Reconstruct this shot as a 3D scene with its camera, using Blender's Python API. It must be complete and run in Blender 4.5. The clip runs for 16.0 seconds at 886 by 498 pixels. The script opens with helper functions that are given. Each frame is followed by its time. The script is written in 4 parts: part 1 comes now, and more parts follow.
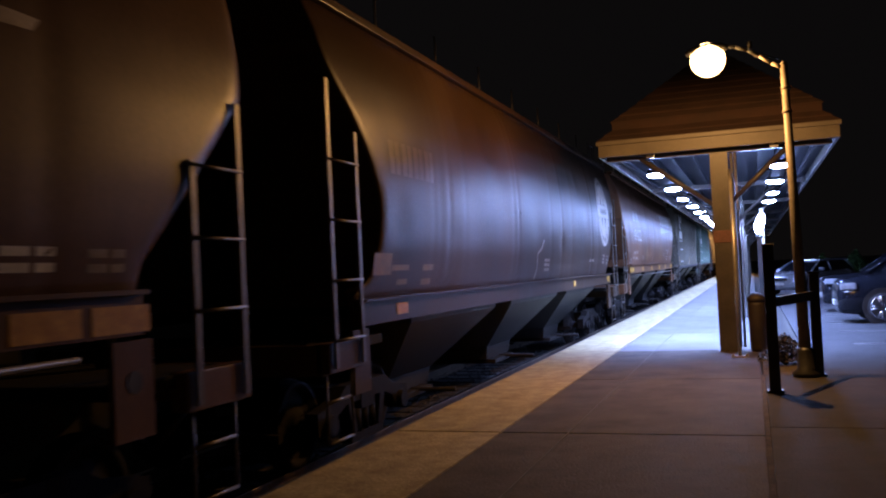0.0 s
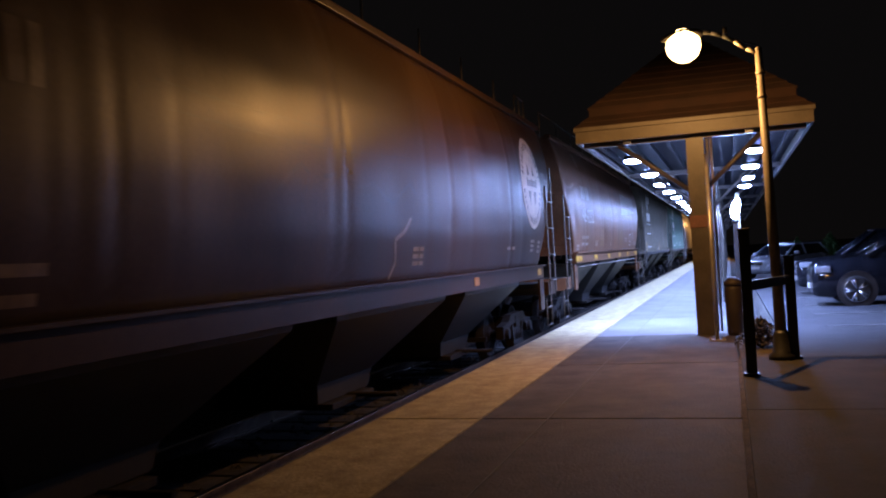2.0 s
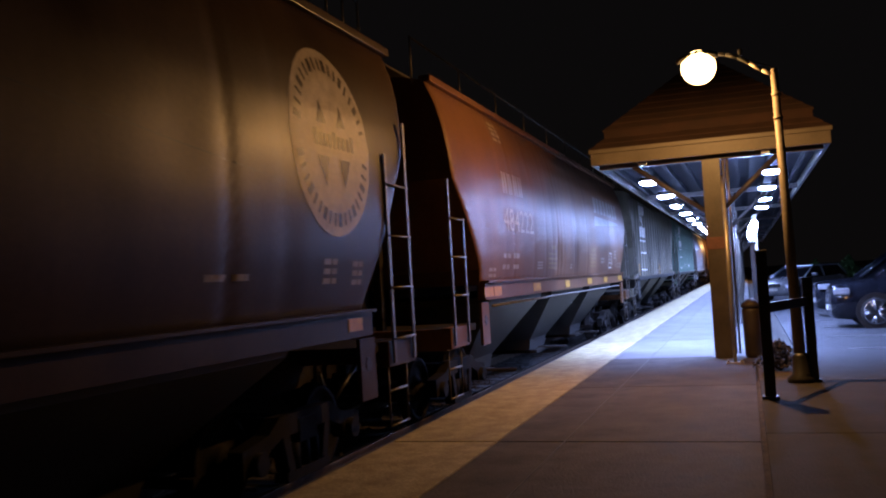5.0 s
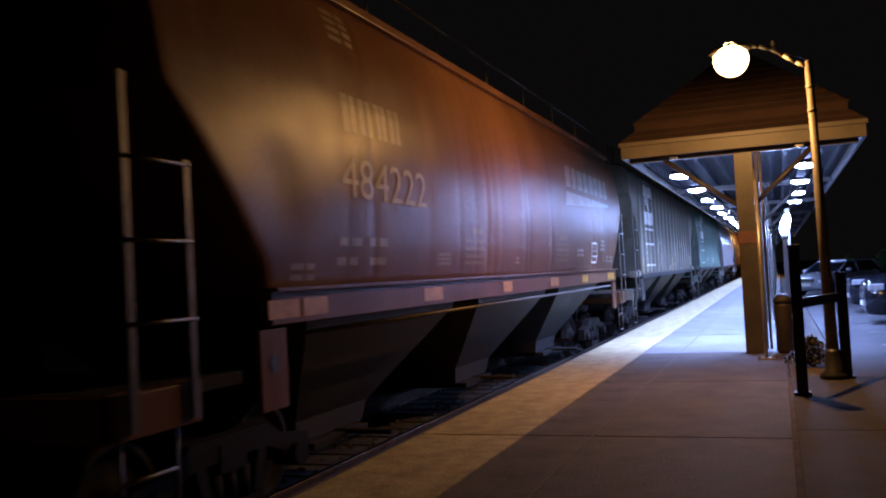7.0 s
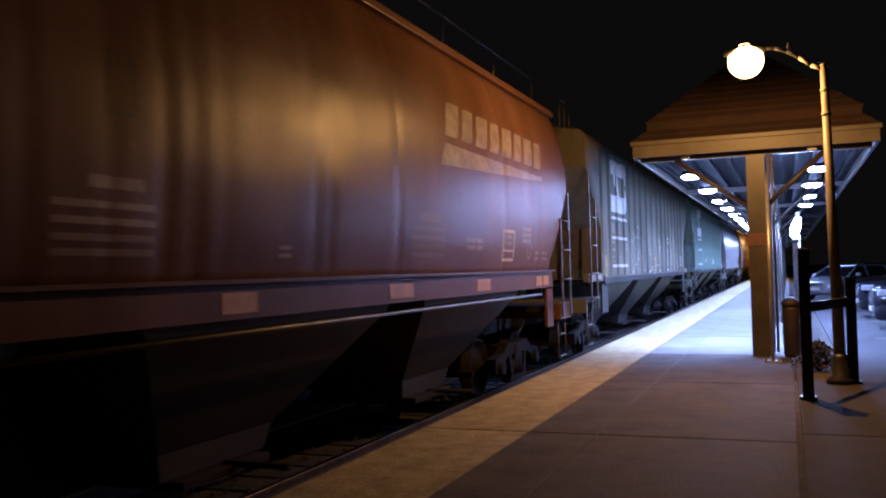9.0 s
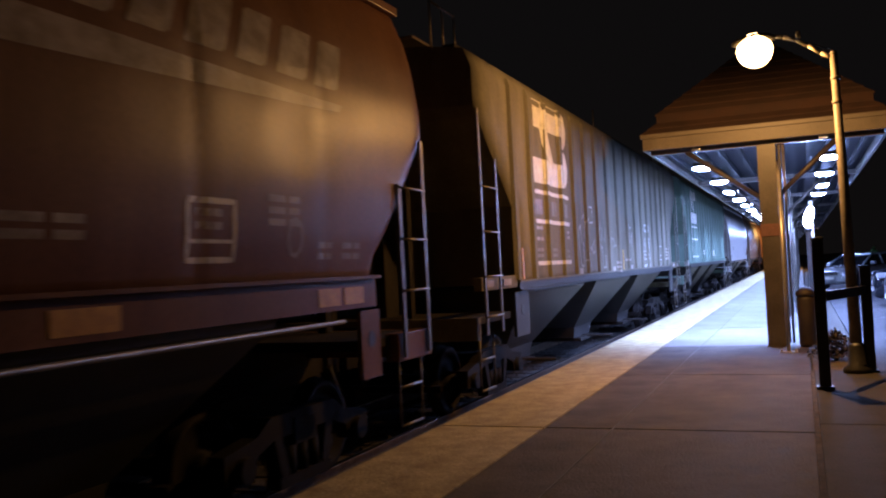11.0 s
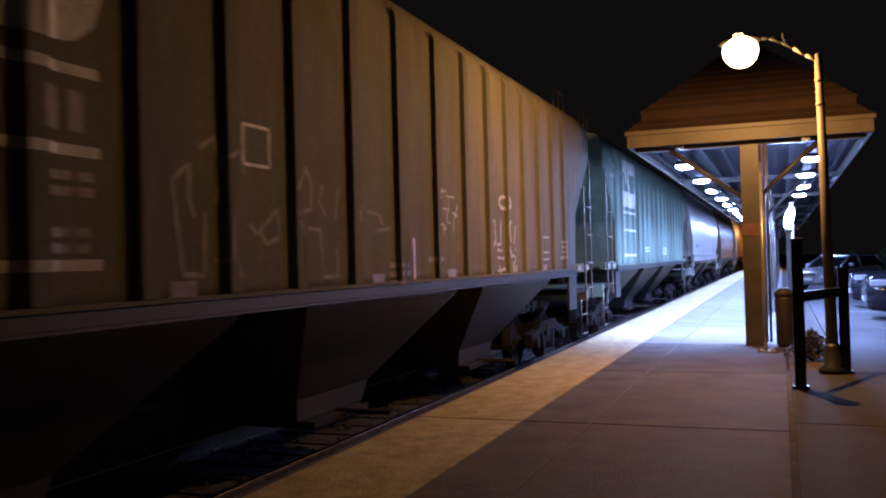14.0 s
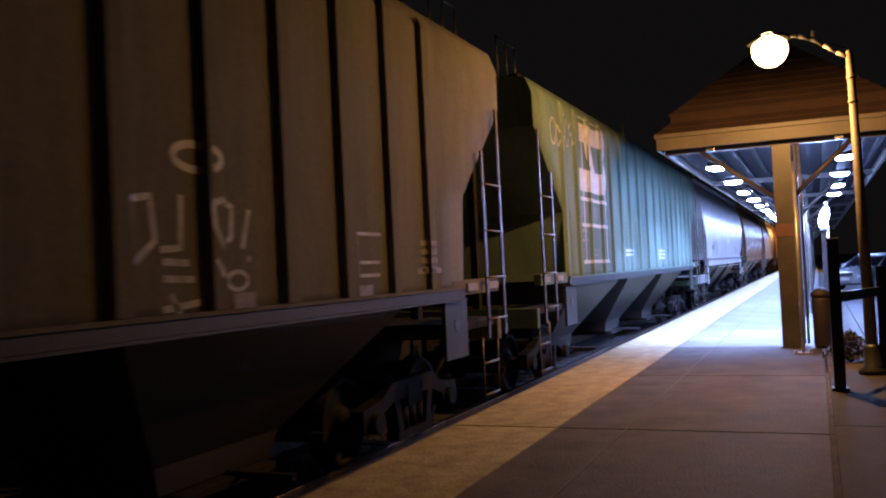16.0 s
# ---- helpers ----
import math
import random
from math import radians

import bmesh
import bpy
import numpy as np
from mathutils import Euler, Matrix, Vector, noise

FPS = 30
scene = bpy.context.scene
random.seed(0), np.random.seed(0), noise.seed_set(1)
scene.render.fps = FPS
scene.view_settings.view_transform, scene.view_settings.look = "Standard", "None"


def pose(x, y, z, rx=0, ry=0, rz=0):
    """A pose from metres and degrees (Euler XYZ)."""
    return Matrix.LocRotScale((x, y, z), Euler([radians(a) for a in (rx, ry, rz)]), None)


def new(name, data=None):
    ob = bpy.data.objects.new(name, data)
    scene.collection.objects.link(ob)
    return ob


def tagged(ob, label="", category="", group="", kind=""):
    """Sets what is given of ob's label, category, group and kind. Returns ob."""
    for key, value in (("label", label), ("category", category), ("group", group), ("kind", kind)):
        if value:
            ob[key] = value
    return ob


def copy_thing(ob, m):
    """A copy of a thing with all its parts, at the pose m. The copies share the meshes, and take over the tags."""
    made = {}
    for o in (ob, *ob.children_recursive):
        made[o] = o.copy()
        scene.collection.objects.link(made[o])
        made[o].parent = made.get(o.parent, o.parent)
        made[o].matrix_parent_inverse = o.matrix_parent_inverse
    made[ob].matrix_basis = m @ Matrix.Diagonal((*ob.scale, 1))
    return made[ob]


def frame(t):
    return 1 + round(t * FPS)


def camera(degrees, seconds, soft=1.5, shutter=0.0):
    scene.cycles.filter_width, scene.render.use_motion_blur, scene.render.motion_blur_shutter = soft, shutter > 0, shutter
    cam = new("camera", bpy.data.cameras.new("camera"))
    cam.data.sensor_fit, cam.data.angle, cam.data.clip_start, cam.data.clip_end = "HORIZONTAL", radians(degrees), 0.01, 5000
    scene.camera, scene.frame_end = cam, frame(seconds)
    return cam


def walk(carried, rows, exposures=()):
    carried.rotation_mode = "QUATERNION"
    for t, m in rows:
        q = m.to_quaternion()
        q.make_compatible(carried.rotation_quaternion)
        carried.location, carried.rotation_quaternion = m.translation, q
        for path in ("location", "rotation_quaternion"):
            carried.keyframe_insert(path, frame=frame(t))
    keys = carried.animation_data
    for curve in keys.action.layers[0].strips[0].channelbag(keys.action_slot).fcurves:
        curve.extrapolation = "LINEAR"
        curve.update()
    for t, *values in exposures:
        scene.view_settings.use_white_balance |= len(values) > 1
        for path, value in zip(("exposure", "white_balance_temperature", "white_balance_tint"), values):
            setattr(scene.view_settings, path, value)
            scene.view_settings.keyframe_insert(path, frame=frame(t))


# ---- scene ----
cam = camera(53.0, 16.0, soft=2.0, shutter=0.5)
PATH = [
    (0.0, pose(0, 0, 1.5, 91.559, 2.769, 19.238)),
    (0.5, pose(0, 0, 1.5, 91.223, 3.092, 18.683)),
    (1.0, pose(0, 0, 1.5, 90.847, 3.076, 18.306)),
    (1.5, pose(0, 0, 1.5, 90.629, 3.329, 17.972)),
    (2.0, pose(0, 0, 1.5, 90.693, 3.406, 17.870)),
    (2.5, pose(0, 0, 1.5, 90.903, 3.014, 18.021)),
    (3.0, pose(0, 0, 1.5, 91.224, 3.734, 18.005)),
    (3.5, pose(0, 0, 1.5, 91.763, 3.893, 17.965)),
    (4.0, pose(0, 0, 1.5, 92.096, 3.705, 17.755)),
    (6.5, pose(0, 0, 1.5, 91.959, 2.994, 20.889)),
    (7.0, pose(0, 0, 1.5, 91.834, 3.137, 20.711)),
    (7.5, pose(0, 0, 1.5, 91.705, 3.177, 20.290)),
    (8.0, pose(0, 0, 1.5, 91.595, 2.163, 20.273)),
    (10.5, pose(0, 0, 1.5, 91.394, 2.233, 22.262)),
    (11.0, pose(0, 0, 1.5, 91.374, 2.932, 22.009)),
    (11.5, pose(0, 0, 1.5, 91.602, 2.839, 21.332)),
    (12.0, pose(0, 0, 1.5, 91.843, 2.849, 20.468)),
    (12.5, pose(0, 0, 1.5, 91.900, 3.269, 19.959)),
    (13.0, pose(0, 0, 1.5, 91.619, 3.371, 19.916)),
    (13.5, pose(0, 0, 1.5, 91.216, 2.891, 20.298)),
    (14.0, pose(0, 0, 1.5, 90.798, 1.532, 20.846)),
    (14.5, pose(0, 0, 1.5, 90.884, 2.056, 21.485)),
    (15.0, pose(0, 0, 1.5, 91.297, 1.920, 22.006)),
    (15.5, pose(0, 0, 1.5, 91.487, 1.857, 22.523)),
    (16.0, pose(0, 0, 1.5, 91.396, 2.780, 22.839)),
]
walk(cam, PATH, exposures=[(0.0, 0.20), (3.5, 0.10), (8.2, 0.22), (10.5, 0.48), (13.0, 0.50), (16.0, 0.66)])

# ---- light ----
world = bpy.data.worlds.new("night")
scene.world = world
world.use_nodes = True
world.node_tree.nodes["Background"].inputs[0].default_value = (0.48, 0.42, 0.44, 1)
world.node_tree.nodes["Background"].inputs[1].default_value = 0.006
scene.view_settings.exposure = 0.0

SODIUM = (1.0, 0.49, 0.15)
LED = (0.30, 0.42, 1.0)
SODIUM_W = 590.0
LED_W = 225.0
LAMP_AT = [(-0.41, 11.95, 4.06), (-0.41, 88.0, 4.06)]
LED_Y = [17.8 + 3.72 * i for i in range(17)]
LED_X = (-1.68, 0.57)


def point_lamp(name, at, watts, colour, size):
    d = bpy.data.lights.new(name, "POINT")
    d.energy, d.color, d.shadow_soft_size = watts, colour, size
    ob = new(name, d)
    ob.location = at
    return ob


for at, watts in zip(LAMP_AT, (SODIUM_W, 1.6 * SODIUM_W)):
    point_lamp("sodium_light", (at[0], at[1], at[2] - 0.06), watts, SODIUM, 0.03)
for x in LED_X:
    for i, y in enumerate(LED_Y):
        if x > 0 and i > 3:
            continue
        d = bpy.data.lights.new("canopy_light_source", "AREA")
        d.shape, d.size, d.energy, d.color, d.spread = "DISK", 0.34, LED_W, LED, radians((116, 142)[i] if i < 2 else 158 if x < 0 else 128)
        new("canopy_light_source", d).matrix_basis = pose(x, y, 3.06)


# ---- materials ----
def material(name, a, b, scale=3.0, rough=0.6, metal=0.0, bump=0.15, stretch=(1, 1, 1), grain=40.0, spec=0.5, vary=0.0, contrast=(0.35, 0.68), grit=0.28):
    """Two colours mixed by broad stains, with a fine grain, relief and uneven gloss."""
    m = bpy.data.materials.new(name)
    m.use_nodes = True
    t = m.node_tree
    n, link = t.nodes, t.links.new
    p = n["Principled BSDF"]
    co = n.new("ShaderNodeTexCoord")
    mp = n.new("ShaderNodeMapping")
    mp.inputs["Scale"].default_value = stretch
    link(co.outputs["Object"], mp.inputs[0])
    big = n.new("ShaderNodeTexNoise")
    big.inputs["Scale"].default_value, big.inputs["Detail"].default_value, big.inputs["Roughness"].default_value = scale, 6, 0.62
    link(mp.outputs[0], big.inputs["Vector"])
    fine = n.new("ShaderNodeTexNoise")
    fine.inputs["Scale"].default_value, fine.inputs["Detail"].default_value = grain, 4
    link(co.outputs["Object"], fine.inputs["Vector"])
    ramp = n.new("ShaderNodeValToRGB")
    ramp.color_ramp.elements[0].position, ramp.color_ramp.elements[1].position = contrast
    ramp.color_ramp.elements[0].color, ramp.color_ramp.elements[1].color = (*a, 1), (*b, 1)
    link(big.outputs["Fac"], ramp.inputs[0])
    val = n.new("ShaderNodeMapRange")
    val.inputs["To Min"].default_value, val.inputs["To Max"].default_value = 1 - grit, 1 + grit
    link(fine.outputs["Fac"], val.inputs["Value"])
    hsv = n.new("ShaderNodeHueSaturation")
    link(ramp.outputs[0], hsv.inputs["Color"])
    link(val.outputs[0], hsv.inputs["Value"])
    out = hsv.outputs[0]
    if vary:
        info = n.new("ShaderNodeObjectInfo")
        r = n.new("ShaderNodeMapRange")
        r.inputs["To Min"].default_value, r.inputs["To Max"].default_value = 1 - vary, 1 + vary
        link(info.outputs["Random"], r.inputs["Value"])
        h2 = n.new("ShaderNodeHueSaturation")
        link(out, h2.inputs["Color"])
        link(r.outputs[0], h2.inputs["Value"])
        out = h2.outputs[0]
    link(out, p.inputs["Base Color"])
    rr = n.new("ShaderNodeMapRange")
    rr.inputs["To Min"].default_value, rr.inputs["To Max"].default_value = max(0.03, rough - 0.10), min(1, rough + 0.10)
    link(big.outputs["Fac"], rr.inputs["Value"])
    link(rr.outputs[0], p.inputs["Roughness"])
    p.inputs["Metallic"].default_value = metal
    p.inputs["Specular IOR Level"].default_value = spec
    if bump:
        bp = n.new("ShaderNodeBump")
        bp.inputs["Strength"].default_value, bp.inputs["Distance"].default_value = bump, 0.02
        link(fine.outputs["Fac"], bp.inputs["Height"])
        link(bp.outputs[0], p.inputs["Normal"])
    return m


def glowing(name, colour, strength):
    m = bpy.data.materials.new(name)
    m.use_nodes = True
    p = m.node_tree.nodes["Principled BSDF"]
    p.inputs["Base Color"].default_value = (*colour, 1)
    p.inputs["Emission Color"].default_value, p.inputs["Emission Strength"].default_value = (*colour, 1), strength
    return m


def glass(name, tint, rough=0.03):
    m = bpy.data.materials.new(name)
    m.use_nodes = True
    p = m.node_tree.nodes["Principled BSDF"]
    p.inputs["Base Color"].default_value, p.inputs["Roughness"].default_value = (*tint, 1), rough
    p.inputs["Transmission Weight"].default_value, p.inputs["IOR"].default_value = 1.0, 1.45
    return m


STREAK = (1, 1, 0.25)
MAT = dict(
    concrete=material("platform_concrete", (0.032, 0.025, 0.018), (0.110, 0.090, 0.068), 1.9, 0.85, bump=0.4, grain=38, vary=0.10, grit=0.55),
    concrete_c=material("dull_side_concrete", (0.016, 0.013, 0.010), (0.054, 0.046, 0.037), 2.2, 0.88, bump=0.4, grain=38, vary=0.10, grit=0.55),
    concrete_b=material("pale_lit_slab_concrete", (0.105, 0.102, 0.098), (0.175, 0.170, 0.163), 1.1, 0.75, bump=0.22, grain=60, vary=0.08),
    strip=material("edge_strip_concrete", (0.25, 0.195, 0.090), (0.46, 0.39, 0.20), 4.5, 0.72, bump=0.4, grain=30, vary=0.08, contrast=(0.30, 0.62), grit=0.5),
    edge=material("edge_nosing_rubber", (0.07, 0.066, 0.06), (0.16, 0.15, 0.135), 4, 0.45, bump=0.2),
    joint=material("joint_filler", (0.02, 0.018, 0.015), (0.05, 0.045, 0.035), 8, 0.9, bump=0.3),
    earth=material("dark_earth", (0.025, 0.02, 0.015), (0.06, 0.05, 0.04), 0.8, 0.95, bump=0.6, grain=25),
    mulch=material("bark_mulch", (0.035, 0.025, 0.015), (0.13, 0.10, 0.06), 9, 0.95, bump=0.8, grain=60),
    asphalt=material("worn_asphalt", (0.022, 0.022, 0.024), (0.050, 0.050, 0.053), 0.9, 0.85, bump=0.5, grain=90),
    line=material("lot_line_paint", (0.09, 0.09, 0.09), (0.26, 0.26, 0.25), 5, 0.7, bump=0.2),
    # ballast and ties darkened to deepen the shade under the train
    ballast=material("track_ballast", (0.018, 0.016, 0.014), (0.05, 0.045, 0.04), 12, 0.95, bump=0.8, grain=30),
    tie=material("creosoted_tie", (0.010, 0.008, 0.006), (0.022, 0.018, 0.014), 6, 0.9, bump=0.5, stretch=(0.2, 2, 2)),
    rail=material("rail_steel", (0.10, 0.07, 0.05), (0.20, 0.15, 0.11), 5, 0.45, metal=0.7, bump=0.1),
    railhead=material("polished_rail_head", (0.45, 0.44, 0.42), (0.62, 0.60, 0.58), 6, 0.22, metal=1.0, bump=0.03),
    brown=material("oxide_brown_paint", (0.088, 0.043, 0.021), (0.148, 0.078, 0.040), 1.1, 0.40, bump=0.05, stretch=STREAK, grain=22, spec=0.28),
    brown_c=material("grimy_dark_brown_paint", (0.036, 0.019, 0.009), (0.066, 0.036, 0.017), 1.1, 0.41, bump=0.05, stretch=STREAK, grain=22, spec=0.18),
    brown_b=material("mineral_red_paint", (0.122, 0.055, 0.027), (0.196, 0.097, 0.050), 1.3, 0.40, bump=0.05, stretch=STREAK, grain=24, spec=0.15),
    grey=material("pale_grey_paint", (0.26, 0.25, 0.24), (0.42, 0.41, 0.40), 1.2, 0.36, bump=0.05, stretch=STREAK, grain=24),
    # brown paint with the far sodium lamp's orange mixed into its colour
    lamp_orange=material("lamp_tinted_orange_brown_paint", (0.17, 0.075, 0.035), (0.25, 0.12, 0.06), 1.5, 0.45, bump=0.06, stretch=STREAK, grain=24),
    green=material("grimy_green_paint", (0.117, 0.106, 0.076), (0.202, 0.185, 0.139), 1.6, 0.78, bump=0.08, stretch=STREAK, grain=30, spec=0.2),
    green_b=material("weathered_green_paint", (0.095, 0.145, 0.112), (0.180, 0.260, 0.205), 1.8, 0.75, bump=0.08, stretch=STREAK, grain=30, spec=0.25),
    # underframe, chute and wheel colours carry the shade below the wagons
    under=material("shaded_underframe_grime", (0.014, 0.012, 0.010), (0.030, 0.025, 0.020), 3, 0.85, bump=0.3, spec=0.15),
    hopper=material("shaded_chute_paint", (0.016, 0.0155, 0.014), (0.035, 0.0335, 0.030), 2.0, 0.6, bump=0.15, stretch=STREAK),
    steel=material("worn_grip_steel", (0.075, 0.062, 0.048), (0.15, 0.128, 0.10), 6, 0.45, metal=0.3, bump=0.1),
    wheel=material("shaded_wheel_steel", (0.007, 0.006, 0.005), (0.016, 0.013, 0.011), 6, 0.75, bump=0.15, spec=0.12),
    white=material("faded_white_lettering", (0.50, 0.48, 0.43), (0.74, 0.71, 0.65), 5, 0.5, bump=0.05, spec=0.25),
    pale=material("thin_weathered_lettering", (0.22, 0.175, 0.135), (0.40, 0.34, 0.28), 6, 0.42, bump=0.05, spec=0.25),
    faint=material("ghosted_lettering", (0.070, 0.043, 0.026), (0.125, 0.083, 0.055), 6, 0.40, bump=0.05, spec=0.2),
    dim=material("worn_grey_lettering", (0.15, 0.135, 0.105), (0.27, 0.245, 0.20), 6, 0.6, bump=0.05),
    number=material("cream_lettering", (0.40, 0.33, 0.26), (0.60, 0.52, 0.43), 6, 0.46, bump=0.05, spec=0.25),
    faded_yellow=material("faded_yellow_lettering", (0.15, 0.088, 0.028), (0.24, 0.145, 0.05), 6, 0.5, bump=0.05),
    spray=material("sprayed_pale_paint", (0.28, 0.26, 0.23), (0.58, 0.56, 0.52), 5, 0.55, bump=0.03),
    dark_spray=material("dark_paint_and_crease_shade", (0.028, 0.017, 0.010), (0.055, 0.033, 0.020), 5, 0.42, bump=0.03, spec=0.22),
    faint_spray=material("thin_faded_spray_paint", (0.17, 0.155, 0.125), (0.34, 0.32, 0.27), 7, 0.7, bump=0.03),
    yellow=material("reflective_yellow_tape", (0.42, 0.21, 0.018), (0.62, 0.34, 0.035), 8, 0.4, bump=0.03),
    shingle=material("red_brown_shingle", (0.019, 0.007, 0.005), (0.037, 0.015, 0.010), 3, 0.9, bump=0.4, vary=0.12),
    fascia=material("tan_painted_fascia", (0.086, 0.072, 0.058), (0.134, 0.112, 0.090), 2, 0.5, bump=0.08),
    canopy=material("brown_painted_steel", (0.046, 0.037, 0.031), (0.074, 0.060, 0.050), 2.5, 0.42, bump=0.06),
    # soffit, beams and purlins: the roof's shade is darkened into this colour
    soffit=material("shade_darkened_soffit", (0.005, 0.006, 0.009), (0.011, 0.012, 0.017), 2, 0.85, spec=0.2, bump=0.1, stretch=(3, 0.3, 1)),
    pipe=material("galvanised_pipe", (0.33, 0.30, 0.25), (0.50, 0.46, 0.40), 5, 0.35, metal=0.6, bump=0.05),
    pole=material("weathered_lamp_pole", (0.12, 0.10, 0.078), (0.21, 0.18, 0.14), 5, 0.55, bump=0.15),
    black=material("black_painted_post", (0.012, 0.012, 0.012), (0.03, 0.028, 0.026), 4, 0.45, bump=0.1),
    redband=material("dull_red_band", (0.11, 0.045, 0.035), (0.16, 0.065, 0.05), 5, 0.6, bump=0.1),
    carblack=material("glossy_dark_car_paint", (0.006, 0.007, 0.010), (0.010, 0.011, 0.015), 3, 0.09, bump=0.0, spec=0.5),
    carsilver=material("silver_car_paint", (0.40, 0.41, 0.43), (0.50, 0.51, 0.53), 3, 0.25, metal=0.5, bump=0.0),
    chrome=material("bright_alloy", (0.65, 0.65, 0.66), (0.8, 0.8, 0.8), 4, 0.2, metal=1.0, bump=0.0),
    tyre=material("tyre_rubber", (0.012, 0.012, 0.012), (0.03, 0.03, 0.03), 8, 0.8, bump=0.2),
    window=material("dark_car_window", (0.006, 0.007, 0.009), (0.010, 0.011, 0.013), 3, 0.06, bump=0.0, spec=0.7),
    lens=material("clear_headlight", (0.50, 0.52, 0.58), (0.75, 0.77, 0.82), 8, 0.12, metal=0.6, bump=0.0),
    leaf=material("shrub_leaf", (0.03, 0.075, 0.015), (0.08, 0.15, 0.035), 6, 0.6, bump=0.1),
    twig=material("dry_shrub_leaf", (0.022, 0.018, 0.011), (0.05, 0.04, 0.024), 6, 0.8, bump=0.2),
    bin=material("brown_bin_plastic", (0.022, 0.014, 0.011), (0.038, 0.025, 0.020), 4, 0.6, bump=0.1),
    sodium=glowing("sodium_lens_glow", (1.0, 0.62, 0.26), 9.0),
    led=glowing("led_diffuser_glow", (0.32, 0.46, 1.0), 255.0),
    pane=glass("shelter_glass", (0.80, 0.88, 0.86)),
)


# ---- mesh helpers ----
def add_box(bm, x0, x1, y0, y1, z0, z1):
    v = [bm.verts.new((x, y, z)) for x in (x0, x1) for y in (y0, y1) for z in (z0, z1)]
    for q in ((0, 1, 3, 2), (4, 6, 7, 5), (0, 4, 5, 1), (2, 3, 7, 6), (0, 2, 6, 4), (1, 5, 7, 3)):
        bm.faces.new([v[i] for i in q])
    return bm


def box(x0, x1, y0, y1, z0, z1, bevel=0.0):
    bm = add_box(bmesh.new(), x0, x1, y0, y1, z0, z1)
    if bevel:
        bmesh.ops.bevel(bm, geom=bm.edges[:], offset=bevel, segments=2, affect="EDGES", profile=0.6)
    return bm


def add_tube(bm, a, b, r0, r1=None, n=12):
    a, b, r1 = Vector(a), Vector(b), r0 if r1 is None else r1
    d = (b - a).normalized()
    u = d.orthogonal().normalized()
    w = d.cross(u)
    rings = []
    for p, r in ((a, r0), (b, r1)):
        rings.append([bm.verts.new(p + r * (math.cos(2 * math.pi * i / n) * u + math.sin(2 * math.pi * i / n) * w)) for i in range(n)])
    for i in range(n):
        f = bm.faces.new((rings[0][i], rings[0][(i + 1) % n], rings[1][(i + 1) % n], rings[1][i]))
        f.smooth = True
    bm.faces.new(rings[0][::-1])
    bm.faces.new(rings[1])
    return bm


def tube(a, b, r0, r1=None, n=12):
    return add_tube(bmesh.new(), a, b, r0, r1, n)


def add_prism(bm, outline, x0, x1):
    """An outline in (y, z), given depth from x0 to x1."""
    a = [bm.verts.new((x0, y, z)) for y, z in outline]
    b = [bm.verts.new((x1, y, z)) for y, z in outline]
    bm.faces.new(a)
    bm.faces.new(b[::-1])
    for i in range(len(a)):
        j = (i + 1) % len(a)
        bm.faces.new((a[i], b[i], b[j], a[j]))
    return bm


def add_lathe(bm, profile, n=24, axis="Z", at=(0, 0, 0)):
    """A profile of (radius, height) turned round an axis."""
    rings = []
    for r, h in profile:
        ring = []
        for i in range(n):
            c, s = r * math.cos(2 * math.pi * i / n), r * math.sin(2 * math.pi * i / n)
            p = (c, s, h) if axis == "Z" else (h, c, s)
            ring.append(bm.verts.new(Vector(p) + Vector(at)))
        rings.append(ring)
    for a, b in zip(rings, rings[1:]):
        for i in range(n):
            f = bm.faces.new((a[i], a[(i + 1) % n], b[(i + 1) % n], b[i]))
            f.smooth = True
    bm.faces.new(rings[0][::-1])
    bm.faces.new(rings[-1])
    return bm


def mesh_of(name, bm, mat):
    bmesh.ops.recalc_face_normals(bm, faces=bm.faces[:])
    me = bpy.data.meshes.new(name)
    bm.to_mesh(me)
    bm.free()
    me.materials.append(mat)
    return me


def part(name, bm, mat, parent=None, label="", at=None):
    ob = new(name, mesh_of(name, bm, mat))
    if parent:
        ob.parent = parent
    if label:
        tagged(ob, label)
    if at is not None:
        ob.matrix_basis = at
    return ob


def piece(name, me, parent, at):
    ob = new(name, me)
    ob.parent = parent
    ob.matrix_basis = at
    return ob


def thing(name, label, category, at=None, group="", kind=""):
    ob = tagged(new(name), label, category, group, kind)
    if at is not None:
        ob.matrix_basis = at
    return ob


def structure(name, bm, mat, label):
    return tagged(part(name, bm, mat), label, "structure", kind="structure")


# ---- ground, track and platform ----
EDGE_X, STRIP_X, SEAM_X = -3.35, -2.30, 0.03
TRACK_X, RAIL_Z = -5.04, -0.32

structure("ground", box(-400, 400, -300, 700, -1.2, -0.62), MAT["earth"], "dark bare earth beyond the tracks at night")
lot = structure("parking_lot", box(0.75, 60, 12.2, 120, -0.5, -0.10), MAT["asphalt"], "dark worn asphalt parking lot beside the platform")
for i in range(6):
    part("lot_line", box(1.6 + 0.0 * i, 6.2, 17.2 + 2.75 * i, 17.3 + 2.75 * i, -0.098, -0.094), MAT["line"], lot)

